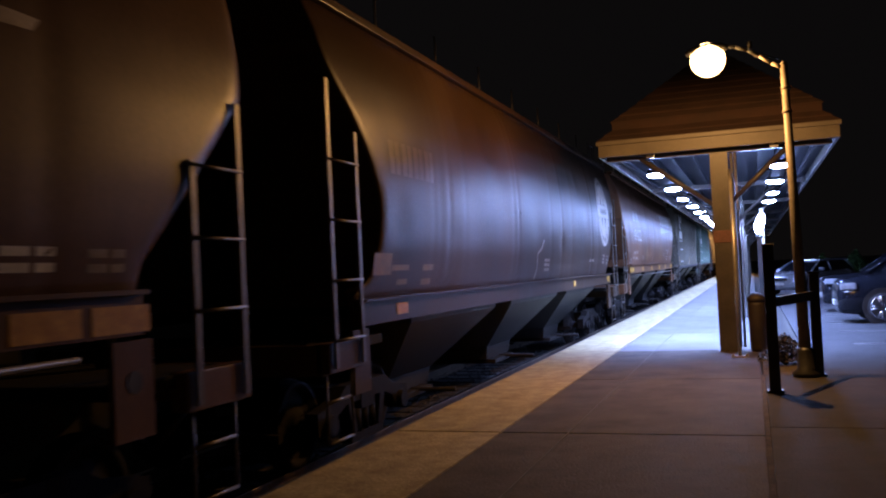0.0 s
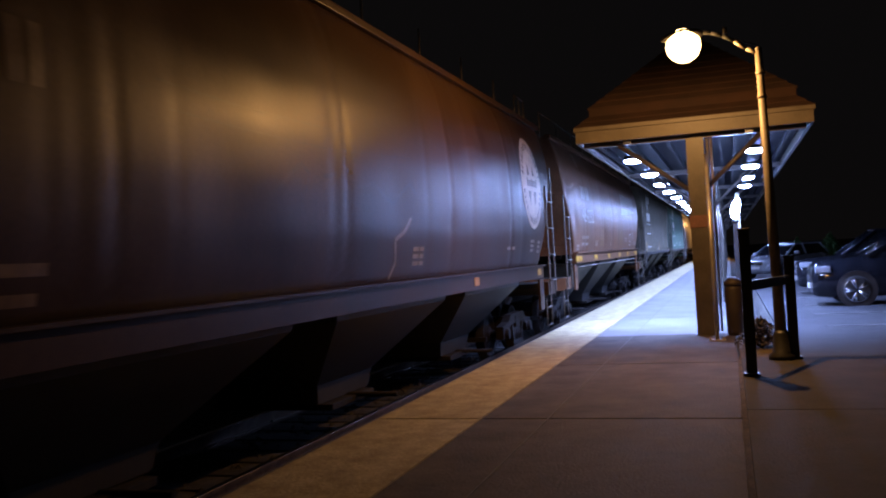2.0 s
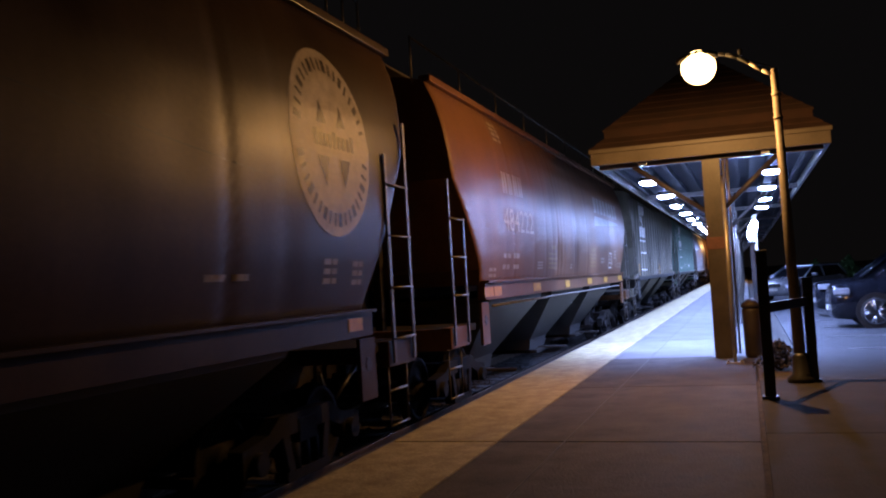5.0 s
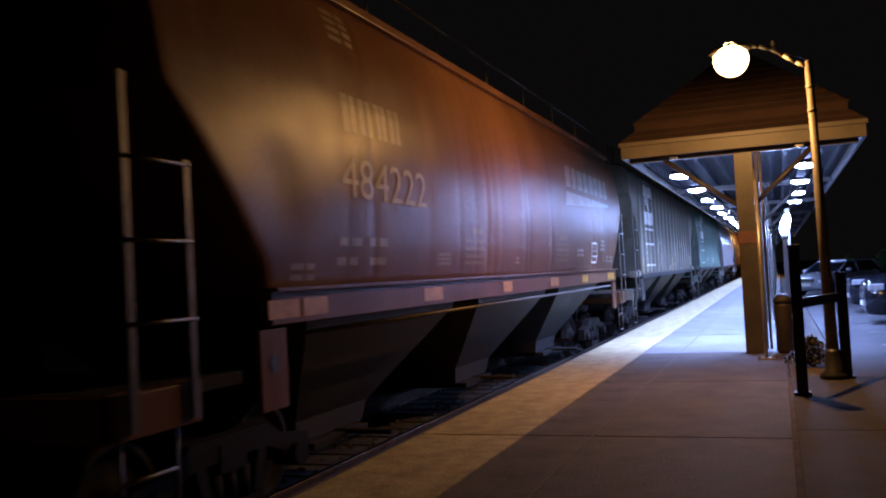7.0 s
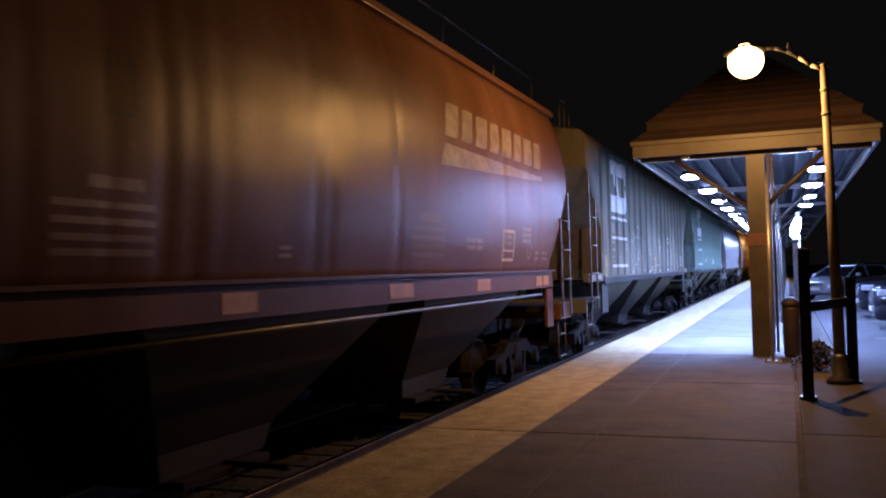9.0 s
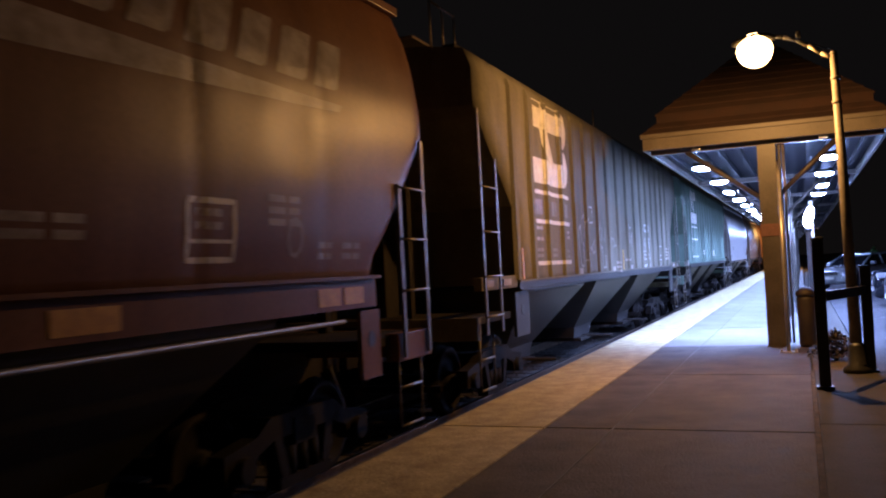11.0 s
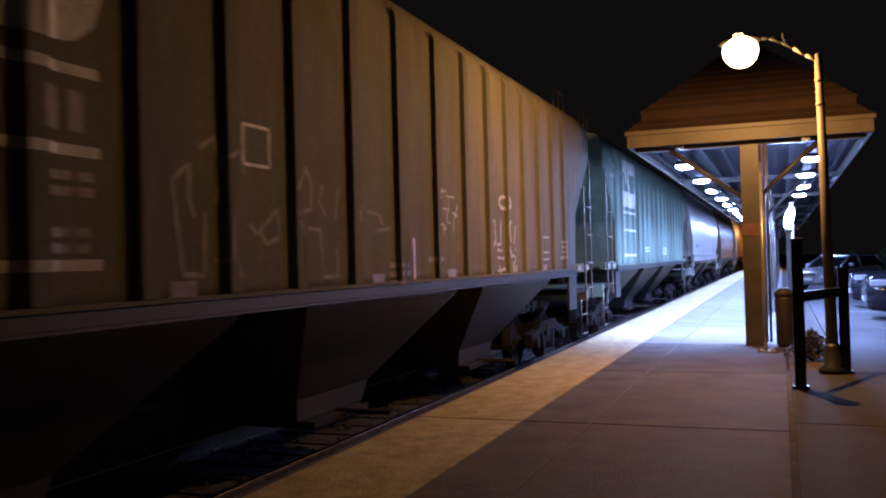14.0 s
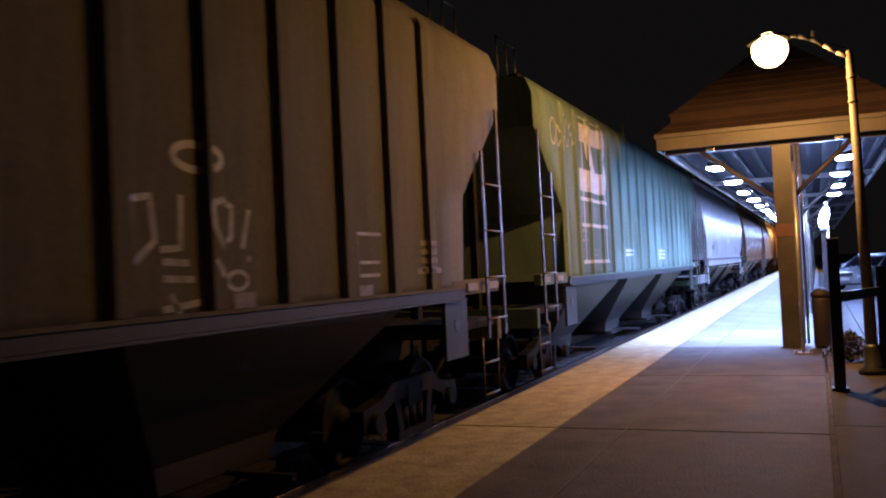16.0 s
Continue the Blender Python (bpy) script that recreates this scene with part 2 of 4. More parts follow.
bm = bmesh.new()
add_prism(bm, [(-60, -0.62), (-60, -0.50), (260, -0.50), (260, -0.62)], TRACK_X - 2.2, TRACK_X + 1.62)
rng = random.Random(4)
structure("ballast_bed", bm, MAT["ballast"], "dark grey crushed stone ballast between the rails")
bm = bmesh.new()
for i in range(2600):
    x, y = TRACK_X + rng.uniform(-1.9, 1.6), rng.uniform(1.5, 34)
    s = rng.uniform(0.02, 0.045)
    c = Vector((x, y, -0.50 + s * 0.5))
    vs = [bm.verts.new(c + Vector(d) * s * rng.uniform(0.7, 1.3)) for d in ((1, 0, 0), (-1, 0, 0), (0, 1, 0), (0, -1, 0), (0, 0, 1))]
    for a, b in ((0, 2), (2, 1), (1, 3), (3, 0)):
        bm.faces.new((vs[a], vs[b], vs[4]))
tagged(part("ballast_stone", bm, MAT["ballast"]), "loose grey ballast stones along the track", "ballast", kind="stuff")

track = thing("railway_track", "steel rails on dark timber ties in ballast", "track", kind="structure")
for sx in (-0.75, 0.75):
    bm = bmesh.new()
    add_box(bm, sx - 0.035, sx + 0.035, -60, 260, RAIL_Z - 0.04, RAIL_Z - 0.004)
    add_box(bm, sx - 0.009, sx + 0.009, -60, 260, RAIL_Z - 0.14, RAIL_Z - 0.04)
    add_box(bm, sx - 0.07, sx + 0.07, -60, 260, RAIL_Z - 0.17, RAIL_Z - 0.14)
    rail = part("rail", bm, MAT["rail"], track, at=pose(TRACK_X, 0, 0))
    part("rail_head", box(sx - 0.030, sx + 0.030, -60, 260, RAIL_Z - 0.004, RAIL_Z, 0.0), MAT["railhead"], rail, "polished bright running surface")
tie_mesh = mesh_of("tie", box(-1.3, 1.3, -0.11, 0.11, -0.16, 0, 0.01), MAT["tie"])
for i in range(110):
    piece("tie", tie_mesh, track, pose(TRACK_X, -6 + 0.55 * i, RAIL_Z - 0.165, 0, 0, rng.uniform(-1, 1)))

platform = thing("platform", "low concrete station platform with a pale worn edge strip", "platform", kind="structure")
part("bedding", box(EDGE_X + 0.03, 0.74, -14, 140, -0.62, -0.13), MAT["joint"], platform)
part("nosing", box(EDGE_X - 0.060, EDGE_X - 0.002, -14, 140, -0.16, -0.016, 0.02), MAT["edge"], platform, "grey worn nosing along the platform edge")
GAP, STEP = 0.009, 3.78


def slab_mesh(name, x0, x1, length, mat, bevel=0.008):
    return mesh_of(name, box(x0 + GAP, x1 - GAP, GAP, length - GAP, -0.126, 0.0, bevel), mat)


strip_mesh = slab_mesh("edge_slab", EDGE_X, STRIP_X, STEP, MAT["strip"])
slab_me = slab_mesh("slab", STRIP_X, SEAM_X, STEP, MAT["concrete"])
# paler slabs from y = 15.56 on: the canopy light's sharp edge put into colour
slab_lit = slab_mesh("slab", STRIP_X, SEAM_X, STEP, MAT["concrete_b"])
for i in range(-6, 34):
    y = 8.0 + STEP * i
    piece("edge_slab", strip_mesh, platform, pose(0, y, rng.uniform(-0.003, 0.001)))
    piece("slab", slab_me if i < 2 else slab_lit, platform, pose(0, y, rng.uniform(-0.003, 0.001)))
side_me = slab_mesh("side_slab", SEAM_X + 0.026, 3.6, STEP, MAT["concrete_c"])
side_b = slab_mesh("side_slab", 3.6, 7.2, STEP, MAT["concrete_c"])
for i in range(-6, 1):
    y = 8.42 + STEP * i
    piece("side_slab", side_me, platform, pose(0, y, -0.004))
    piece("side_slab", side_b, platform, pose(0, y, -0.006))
part("bedding", box(0.74, 7.2, -14, 12.2, -0.62, -0.13), MAT["joint"], platform)
part("seam_filler", box(SEAM_X - 0.008, SEAM_X + 0.034, -14, 12.2, -0.13, -0.010), MAT["mulch"], platform, "earth and moss filled long joint")
part("sealed_joint", box(-1.664, -1.656, -14, 60, -0.02, 0.0035), MAT["concrete_b"], platform, "thin pale worn line along the slabs")
path_me = slab_mesh("side_slab", SEAM_X + 0.004, 0.30, 0.62, MAT["concrete"])
for i in range(40):
    piece("side_slab", path_me, platform, pose(0, 16.3 + 0.62 * i, -0.008))
structure("planting_bed", box(SEAM_X + 0.02, 0.74, 12.21, 16.2, -0.5, -0.03, 0.02), MAT["mulch"], "brown bark mulch bed behind the fence")


# ---- platform canopy ----
CAN_Y0, CAN_Y1, CAN_L, CAN_R, CAN_Z = 15.08, 81.0, -2.37, 1.39, 3.32
MID = (CAN_L + CAN_R) / 2


def build_canopy():
    can = thing("platform_canopy", "brown steel platform canopy with a red-brown hipped shingle roof", "canopy")
    part("front_fascia", box(CAN_L, CAN_R, CAN_Y0, CAN_Y0 + 0.05, CAN_Z, CAN_Z + 0.25, 0.006), MAT["fascia"], can, "tan painted front fascia board")
    part("side_fascia", box(CAN_L, CAN_L + 0.05, CAN_Y0 + 0.053, CAN_Y1, CAN_Z, CAN_Z + 0.25, 0.006), MAT["fascia"], can)
    part("side_fascia", box(CAN_R - 0.05, CAN_R, CAN_Y0 + 0.053, CAN_Y1, CAN_Z, CAN_Z + 0.25, 0.006), MAT["fascia"], can)
    part("fascia_trim", box(CAN_L - 0.03, CAN_R + 0.03, CAN_Y0 - 0.03, CAN_Y0 - 0.003, CAN_Z + 0.20, CAN_Z + 0.27, 0.005), MAT["fascia"], can)
    part("soffit", box(CAN_L + 0.06, CAN_R - 0.06, CAN_Y0 + 0.06, CAN_Y1, CAN_Z + 0.16, CAN_Z + 0.20), MAT["soffit"], can, "boarded soffit darkened for the shade under the roof")
    # skirt and hip, each course of shingles a step of its own
    def hip(z0, in0, z1, in1, courses, name):
        for k in range(courses):
            bm = bmesh.new()
            f0, f1 = k / courses, (k + 1.15) / courses
            lo, hi = [], []
            for f, z_up, ring in ((f0, 0.02, lo), (f1, 0.0, hi)):
                d, z = in0 + (in1 - in0) * f, z0 + (z1 - z0) * f + z_up
                for x, y in ((CAN_L + d, CAN_Y0 + d), (CAN_R - d, CAN_Y0 + d), (CAN_R - d, CAN_Y1 - d), (CAN_L + d, CAN_Y1 - d)):
                    ring.append(bm.verts.new((x, y, z)))
            for i in range(4):
                bm.faces.new((lo[i], lo[(i + 1) % 4], hi[(i + 1) % 4], hi[i]))
            under = [bm.verts.new(v.co - Vector((0, 0, 0.03))) for v in lo]
            for i in range(4):
                bm.faces.new((under[i], under[(i + 1) % 4], lo[(i + 1) % 4], lo[i]))
            part(name, bm, MAT["shingle"], can)
    hip(CAN_Z + 0.26, -0.02, CAN_Z + 0.46, 0.20, 2, "skirt_shingle_course")
    part("skirt_step", box(CAN_L + 0.22, CAN_R - 0.22, CAN_Y0 + 0.22, CAN_Y1 - 0.22, CAN_Z + 0.40, CAN_Z + 0.62), MAT["shingle"], can)
    hip(CAN_Z + 0.60, 0.20, CAN_Z + 1.95, 1.75, 11, "shingle_course")
    part("ridge_cap", box(MID - 0.18, MID + 0.18, CAN_Y0 + 1.7, CAN_Y1 - 1.7, CAN_Z + 1.90, CAN_Z + 2.0, 0.02), MAT["shingle"], can)
    # beams and battens below the soffit
    for x in LED_X:
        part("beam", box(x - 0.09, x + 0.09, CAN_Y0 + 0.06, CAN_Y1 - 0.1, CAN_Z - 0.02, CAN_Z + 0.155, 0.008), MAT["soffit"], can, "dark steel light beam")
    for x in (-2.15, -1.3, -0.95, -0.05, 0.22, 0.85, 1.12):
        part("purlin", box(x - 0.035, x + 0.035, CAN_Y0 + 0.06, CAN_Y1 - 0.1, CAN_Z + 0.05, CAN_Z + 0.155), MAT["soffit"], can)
    for i in range(9):
        y = 15.38 + 7.44 * i
        bm = bmesh.new()
        add_box(bm, -0.58, -0.30, y - 0.15, y - 0.12, 0.0, CAN_Z - 0.06)
        add_box(bm, -0.58, -0.30, y + 0.12, y + 0.15, 0.0, CAN_Z - 0.06)
        add_box(bm, -0.56, -0.32, y - 0.12, y + 0.12, 0.0, CAN_Z - 0.06)
        col = part("column", bm, MAT["canopy"], can, "brown painted box column")
        part("base_plate", box(-0.60, -0.28, y - 0.17, y + 0.17, 0.0, 0.018), MAT["canopy"], col)
        part("band", box(-0.592, -0.288, y - 0.162, y + 0.162, 1.78, 1.98, 0.004), MAT["redband"], col, "dull red painted band")
        part("cross_beam", box(CAN_L + 0.1, CAN_R - 0.1, y - 0.08, y + 0.08, CAN_Z - 0.06, CAN_Z + 0.05, 0.006), MAT["canopy"], can)
        for x, end in ((-0.58, -1.70), (-0.30, 0.62)):
            part("brace", tube((x, y, 2.42), (end, y, CAN_Z - 0.05), 0.04, n=8), MAT["canopy"], can)
        for dx in (0.05, 0.11):
            part("conduit", tube((-0.30 + dx, y + 0.02, 0.05), (-0.30 + dx, y + 0.02, CAN_Z - 0.06), 0.022, n=8), MAT["pipe"], col, "thin metal conduit")
    for x, z in ((-1.53, CAN_Z - 0.06), (0.42, CAN_Z - 0.06)):
        part("junction_box", box(x - 0.07, x + 0.07, CAN_Y0 + 0.12, CAN_Y0 + 0.26, z, z + 0.07, 0.01), MAT["chrome"], can, "small bright junction box")
    return can


build_canopy()


def build_canopy_light(at):
    li = thing("canopy_light", "round bright blue-white canopy light under a beam", "light", group="canopy lights")
    part("housing", add_lathe(bmesh.new(), [(0.10, 0.10), (0.18, 0.08), (0.200, 0.0), (0.19, -0.01)], 24), MAT["canopy"], li)
    part("diffuser", add_lathe(bmesh.new(), [(0.190, -0.005), (0.183, -0.035), (0.13, -0.066), (0.03, -0.076)], 24), MAT["led"], li, "glowing blue-white diffuser")
    li.matrix_basis = at
    return li


first_light = build_canopy_light(pose(LED_X[0], LED_Y[0], 3.24))
for x in LED_X:
    for i, y in enumerate(LED_Y):
        if (x, i) != (LED_X[0], 0) and not (x > 0 and i > 3):
            copy_thing(first_light, pose(x, y, 3.24))

down = thing("drain_pipe", "thin galvanised pipe standing on a bolted base plate", "pipe", pose(-0.26, 14.36, 0))
part("pipe", add_tube(tube((0, 0, 0), (0, 0, 2.68), 0.028), (0, 0, 2.65), (-0.02, 0.86, 2.95), 0.028), MAT["pipe"], down)
part("base_plate", box(-0.13, 0.13, -0.09, 0.09, 0.0, 0.02, 0.004), MAT["pipe"], down)
for sx in (-0.1, 0.1):
    part("bolt", add_lathe(bmesh.new(), [(0.018, 0.02), (0.018, 0.05), (0.012, 0.055)], 8, at=(sx, -0.04, 0)), MAT["pipe"], down)


# ---- street lamps ----
def build_street_lamp(at):
    lamp = thing("street_lamp", "weathered platform lamp with a curved arm and bright orange sodium head", "street lamp", group="platform lamps")
    part("base_shoe", add_lathe(bmesh.new(), [(0.17, 0), (0.17, 0.05), (0.11, 0.10), (0.10, 0.32), (0.075, 0.36)], 16, at=(0.56, 0, 0)), MAT["black"], lamp)
    pole = part("pole", tube((0.56, 0, 0.02), (0.50, 0, 3.91), 0.074, 0.044, 16), MAT["pole"], lamp)
    for z in (3.32, 3.62):
        part("clamp", add_lathe(bmesh.new(), [(0.054, -0.02), (0.060, -0.015), (0.060, 0.015), (0.054, 0.02)], 16, at=(0.51, 0, z)), MAT["pole"], pole)
    part("pole_cap", add_lathe(bmesh.new(), [(0.05, 0), (0.046, 0.03), (0.02, 0.05)], 12, at=(0.50, 0, 3.91)), MAT["pole"], pole)
    bm = bmesh.new()
    pts = [(0.50, 3.87), (0.36, 3.95), (0.22, 4.06), (0.08, 4.15), (-0.06, 4.21), (-0.18, 4.23)]
    for a, b in zip(pts, pts[1:]):
        add_tube(bm, (a[0], 0, a[1]), (b[0], 0, b[1]), 0.027, n=10)
    arm = part("arm", bm, MAT["pole"], lamp)
    part("stay_rod", tube((0.47, 0, 3.98), (0.05, 0, 4.16), 0.010, n=6), MAT["pole"], arm)
    part("photocell", add_lathe(bmesh.new(), [(0.03, 0), (0.03, 0.08), (0.02, 0.09)], 10, at=(0.11, 0, 4.17)), MAT["pole"], arm)
    bm = bmesh.new()
    rings = []
    for x, w, z0, z1 in ((-0.16, 0.05, 4.19, 4.25), (-0.24, 0.12, 4.16, 4.29), (-0.42, 0.17, 4.14, 4.30), (-0.60, 0.13, 4.15, 4.26), (-0.68, 0.05, 4.17, 4.22)):
        rings.append([bm.verts.new((x, w * math.cos(a), (z0 + z1) / 2 + (z1 - z0) / 2 * math.sin(a))) for a in [2 * math.pi * i / 12 for i in range(12)]])
    for a, b in zip(rings, rings[1:]):
        for i in range(12):
            bm.faces.new((a[i], a[(i + 1) % 12], b[(i + 1) % 12], b[i])).smooth = True
    bm.faces.new(rings[0])
    bm.faces.new(rings[-1][::-1])
    head = part("lamp_head", bm, MAT["pole"], lamp)
    # globe sized to the glare around a smaller lens, so the bloom is modelled in
    lens = part("lens", add_lathe(bmesh.new(), [(0.222 * math.sin(a), 0.222 * math.cos(a)) for a in [0.06 + 0.30 * i for i in range(11)]], 28, at=(-0.41, 0, 4.085)), MAT["sodium"], head, "glowing orange lens enlarged to the size of its glare")
    lens.visible_shadow = False
    # unseen bowl inside the globe, added to block the light above its rim
    part("reflector", add_lathe(bmesh.new(), [(0.198, 0.0), (0.202, 0.004), (0.19, 0.06), (0.05, 0.10)], 28, at=(-0.41, 0, 4.012)), MAT["pipe"], head)
    lamp.matrix_basis = at
    return lamp


lamp_one = build_street_lamp(pose(0, LAMP_AT[0][1], 0))
for at in LAMP_AT[1:]:
    copy_thing(lamp_one, pose(0, at[1], 0))


# ---- fence, bin, signs beside the platform ----
def build_fence():
    fe = thing("fence", "black painted steel fence with two stout posts and a rail", "fence")
    for x, y, h in ((0.16, 10.55, 1.62), (0.70, 11.98, 1.27)):
        p = part("post", box(x - 0.06, x + 0.06, y - 0.06, y + 0.06, 0.0, h, 0.01), MAT["black"], fe)
        part("post_foot", box(x - 0.09, x + 0.09, y - 0.09, y + 0.09, 0.0, 0.03, 0.005), MAT["black"], p)
        part("post_cap", box(x - 0.07, x + 0.07, y - 0.07, y + 0.07, h, h + 0.03, 0.008), MAT["black"], p)
    for z in (1.0,):
        bm = bmesh.new()
        d = Vector((0.57, 1.38, 0)).normalized()
        n = Vector((d.y, -d.x, 0)) * 0.022
        a, b = Vector((0.18, 10.61, z)), Vector((0.68, 11.92, z))
        vs = [bm.verts.new(q + s * n + Vector((0, 0, u))) for q in (a, b) for s in (-1, 1) for u in (-0.055, 0.055)]
        for q in ((0, 1, 3, 2), (4, 6, 7, 5), (0, 4, 5, 1), (2, 3, 7, 6), (0, 2, 6, 4), (1, 5, 7, 3)):
            bm.faces.new([vs[i] for i in q])
        part("rail", bm, MAT["black"], fe)
    return fe


build_fence()

bin_ = thing("litter_bin", "brown plastic litter bin standing by the planting bed", "bin", pose(0.02, 15.2, 0))
part("body", add_lathe(bmesh.new(), [(0.11, 0.0), (0.13, 0.05), (0.14, 0.75), (0.13, 0.80)], 20), MAT["bin"], bin_)
part("lid", add_lathe(bmesh.new(), [(0.145, 0.80), (0.148, 0.86), (0.08, 0.93), (0.02, 0.95)], 20), MAT["bin"], bin_)

lit = thing("globe_light", "bright blue-white oval globe light on a dark post", "light", pose(0.15, 19.2, 0))
part("post", box(-0.05, 0.05, -0.05, 0.05, 0.0, 1.92, 0.008), MAT["black"], lit)
part("collar", add_lathe(bmesh.new(), [(0.07, 1.90), (0.08, 1.93), (0.06, 1.97)], 14), MAT["black"], lit)
globe = [(0.085 * math.sin(a), -0.21 * math.cos(a)) for a in [0.08 + 0.25 * i for i in range(13)]]
part("globe", add_lathe(bmesh.new(), globe, 20), MAT["led"], lit, "glowing oval globe", pose(0.02, 0, 2.20, 0, 17, 0))


def build_shelter():
    sh = thing("wind_shelter", "glazed wind shelter with grey-green metal frame", "shelter")
    for y in (20.6, 22.2, 23.8, 25.4):
        part("post", box(0.20, 0.27, y - 0.035, y + 0.035, 0.0, 2.5, 0.006), MAT["pipe"], sh)
    part("top_rail", box(0.19, 0.28, 20.56, 25.44, 2.5, 2.58, 0.006), MAT["pipe"], sh)
    part("low_rail", box(0.20, 0.27, 20.63, 25.36, 0.30, 0.36), MAT["pipe"], sh)
    for y in (20.64, 22.24, 23.84):
        p = part("pane", box(0.228, 0.240, y, y + 1.52, 0.37, 2.49), MAT["pane"], sh)
        p.visible_shadow = False
    return sh


build_shelter()


# ---- vehicles in the lot ----
def vehicle(name, label, at, paint, length, width, height, hood, r=0.36):
    """Front at x = 0, tail at x = length, wheels on z = 0."""
    car = thing(name, label, "car")
    hw, belt = width / 2, hood + 0.05
    bm = bmesh.new()
    rows = []
    for s, w, z0, z1 in ((0.0, 0.76, 0.34, hood - 0.26), (0.03, 0.88, 0.27, hood - 0.16), (0.12, 0.94, 0.23, hood - 0.08), (0.35, 0.98, 0.21, hood - 0.03), (0.8, 1.0, 0.2, hood), (1.35, 1.0, 0.2, belt), (length - 0.6, 1.0, 0.2, belt + 0.06),
                         (length - 0.12, 0.95, 0.25, belt), (length, 0.85, 0.35, belt - 0.1)):
        ring = []
        for y, z in ((-1, z0 + 0.10), (-1.0, (z0 + z1) / 2), (-0.97, z1 - 0.12), (-0.82, z1 - 0.02), (-0.4, z1 + 0.015), (0.4, z1 + 0.015), (0.82, z1 - 0.02), (0.97, z1 - 0.12), (1.0, (z0 + z1) / 2), (1, z0 + 0.10), (0.9, z0), (-0.9, z0)):
            ring.append(bm.verts.new((s, y * hw * w, z)))
        rows.append(ring)
    for a, b in zip(rows, rows[1:]):
        for i in range(12):
            bm.faces.new((a[i], a[(i + 1) % 12], b[(i + 1) % 12], b[i])).smooth = True
    bm.faces.new(rows[0])
    bm.faces.new(rows[-1][::-1])
    body = part("body", bm, paint, car)
    bm = bmesh.new()
    x0, x1 = 1.15, length - 0.12
    lo = [bm.verts.new((x, y, belt - 0.05)) for x, y in ((x0, -hw * 0.9), (x0, hw * 0.9), (x1, hw * 0.9), (x1, -hw * 0.9))]
    hi = [bm.verts.new((x, y, height - 0.05)) for x, y in ((x0 + 0.95, -hw * 0.74), (x0 + 0.95, hw * 0.74), (x1 - 0.45, hw * 0.74), (x1 - 0.45, -hw * 0.74))]
    for i in range(4):
        bm.faces.new((lo[i], lo[(i + 1) % 4], hi[(i + 1) % 4], hi[i]))
    bm.faces.new(hi)
    bmesh.ops.bevel(bm, geom=bm.edges[:], offset=0.05, segments=2, affect="EDGES")
    part("cabin_glass", bm, MAT["window"], car, "dark glass")
    part("roof", box(x0 + 0.90, x1 - 0.40, -hw * 0.76, hw * 0.76, height - 0.07, height, 0.03), paint, car)
    for sy in (-1, 1):
        for a, b in (((x0 + 0.02, 0.90, belt), (x0 + 0.95, 0.75, height - 0.03)), ((x1 - 0.02, 0.90, belt), (x1 - 0.45, 0.75, height - 0.03)), ((x0 + 1.5, 0.915, belt), (x0 + 1.45, 0.765, height - 0.03))):
            part("pillar", tube((a[0], sy * hw * a[1], a[2]), (b[0], sy * hw * b[1], b[2]), 0.035, n=8), paint, car)
        part("headlight", box(0.06, 0.40, sy * hw * 0.90 - 0.09, sy * hw * 0.90 + 0.06, 0.78, 0.93, 0.03), MAT["lens"], car, "clear headlight")
        part("fog_light", add_lathe(bmesh.new(), [(0.05, -0.02), (0.05, 0.02)], 12, "X", (0.05, sy * hw * 0.66, 0.42)), MAT["lens"], car)
        part("mirror", box(x0 + 0.42, x0 + 0.58, sy * (hw + 0.10) - 0.10, sy * (hw + 0.10) + 0.10, belt, belt + 0.14, 0.035), paint, car)
        part("door_handle", box(x0 + 1.25, x0 + 1.42, sy * hw - 0.02, sy * hw + 0.02, belt - 0.12, belt - 0.09, 0.008), MAT["chrome"], car)
    part("grille", box(-0.015, 0.04, -0.42, 0.42, 0.58, 0.72, 0.01), MAT["chrome"], car, "bright grille bars")
    part("number_plate", box(-0.03, -0.012, -0.26, 0.26, 0.42, 0.53), MAT["white"], car)
    for x in (0.92, length - 0.95):
        for sy in (-1, 1):
            w = part("wheel", add_lathe(bmesh.new(), [(r * 0.74, -0.11), (r * 0.97, -0.10), (r, -0.05), (r, 0.05), (r * 0.97, 0.10), (r * 0.74, 0.11)], 28, "X"), MAT["tyre"], car, at=pose(x, sy * (hw - 0.10), r, 0, 0, 90))
            bm = bmesh.new()
            for k in range(5):
                a0 = 2 * math.pi * k / 5
                for da in (-0.16, 0.16):
                    add_tube(bm, (-sy * -0.085, 0.04 * math.cos(a0), 0.04 * math.sin(a0)), (-sy * -0.105, r * 0.70 * math.cos(a0 + da), r * 0.70 * math.sin(a0 + da)), 0.032, n=6)
            add_lathe(bm, [(r * 0.70, -0.108), (r * 0.76, -0.113), (r * 0.76, 0.113), (r * 0.70, 0.108)], 28, "X")
            part("rim", bm, MAT["chrome"], w, "bright five-spoke alloy rim")
            part("wheel_arch", add_lathe(bmesh.new(), [(r * 1.2, -0.01), (r * 1.2, 0.0)], 24, "X", (0, 0, 0)), MAT["black"], car, at=pose(x, sy * (hw + 0.003), r + 0.01, 0, 0, 90 * sy))
    car.matrix_basis = at
    return car


vehicle("suv", "glossy dark blue-black sport utility car parked facing the platform", pose(1.78, 22.95, -0.10), MAT["carblack"], 4.75, 1.84, 1.68, 1.08)
vehicle("suv", "dark sport utility car parked behind another dark car", pose(1.78, 27.6, -0.10), MAT["carblack"], 4.75, 1.84, 1.74, 1.02)
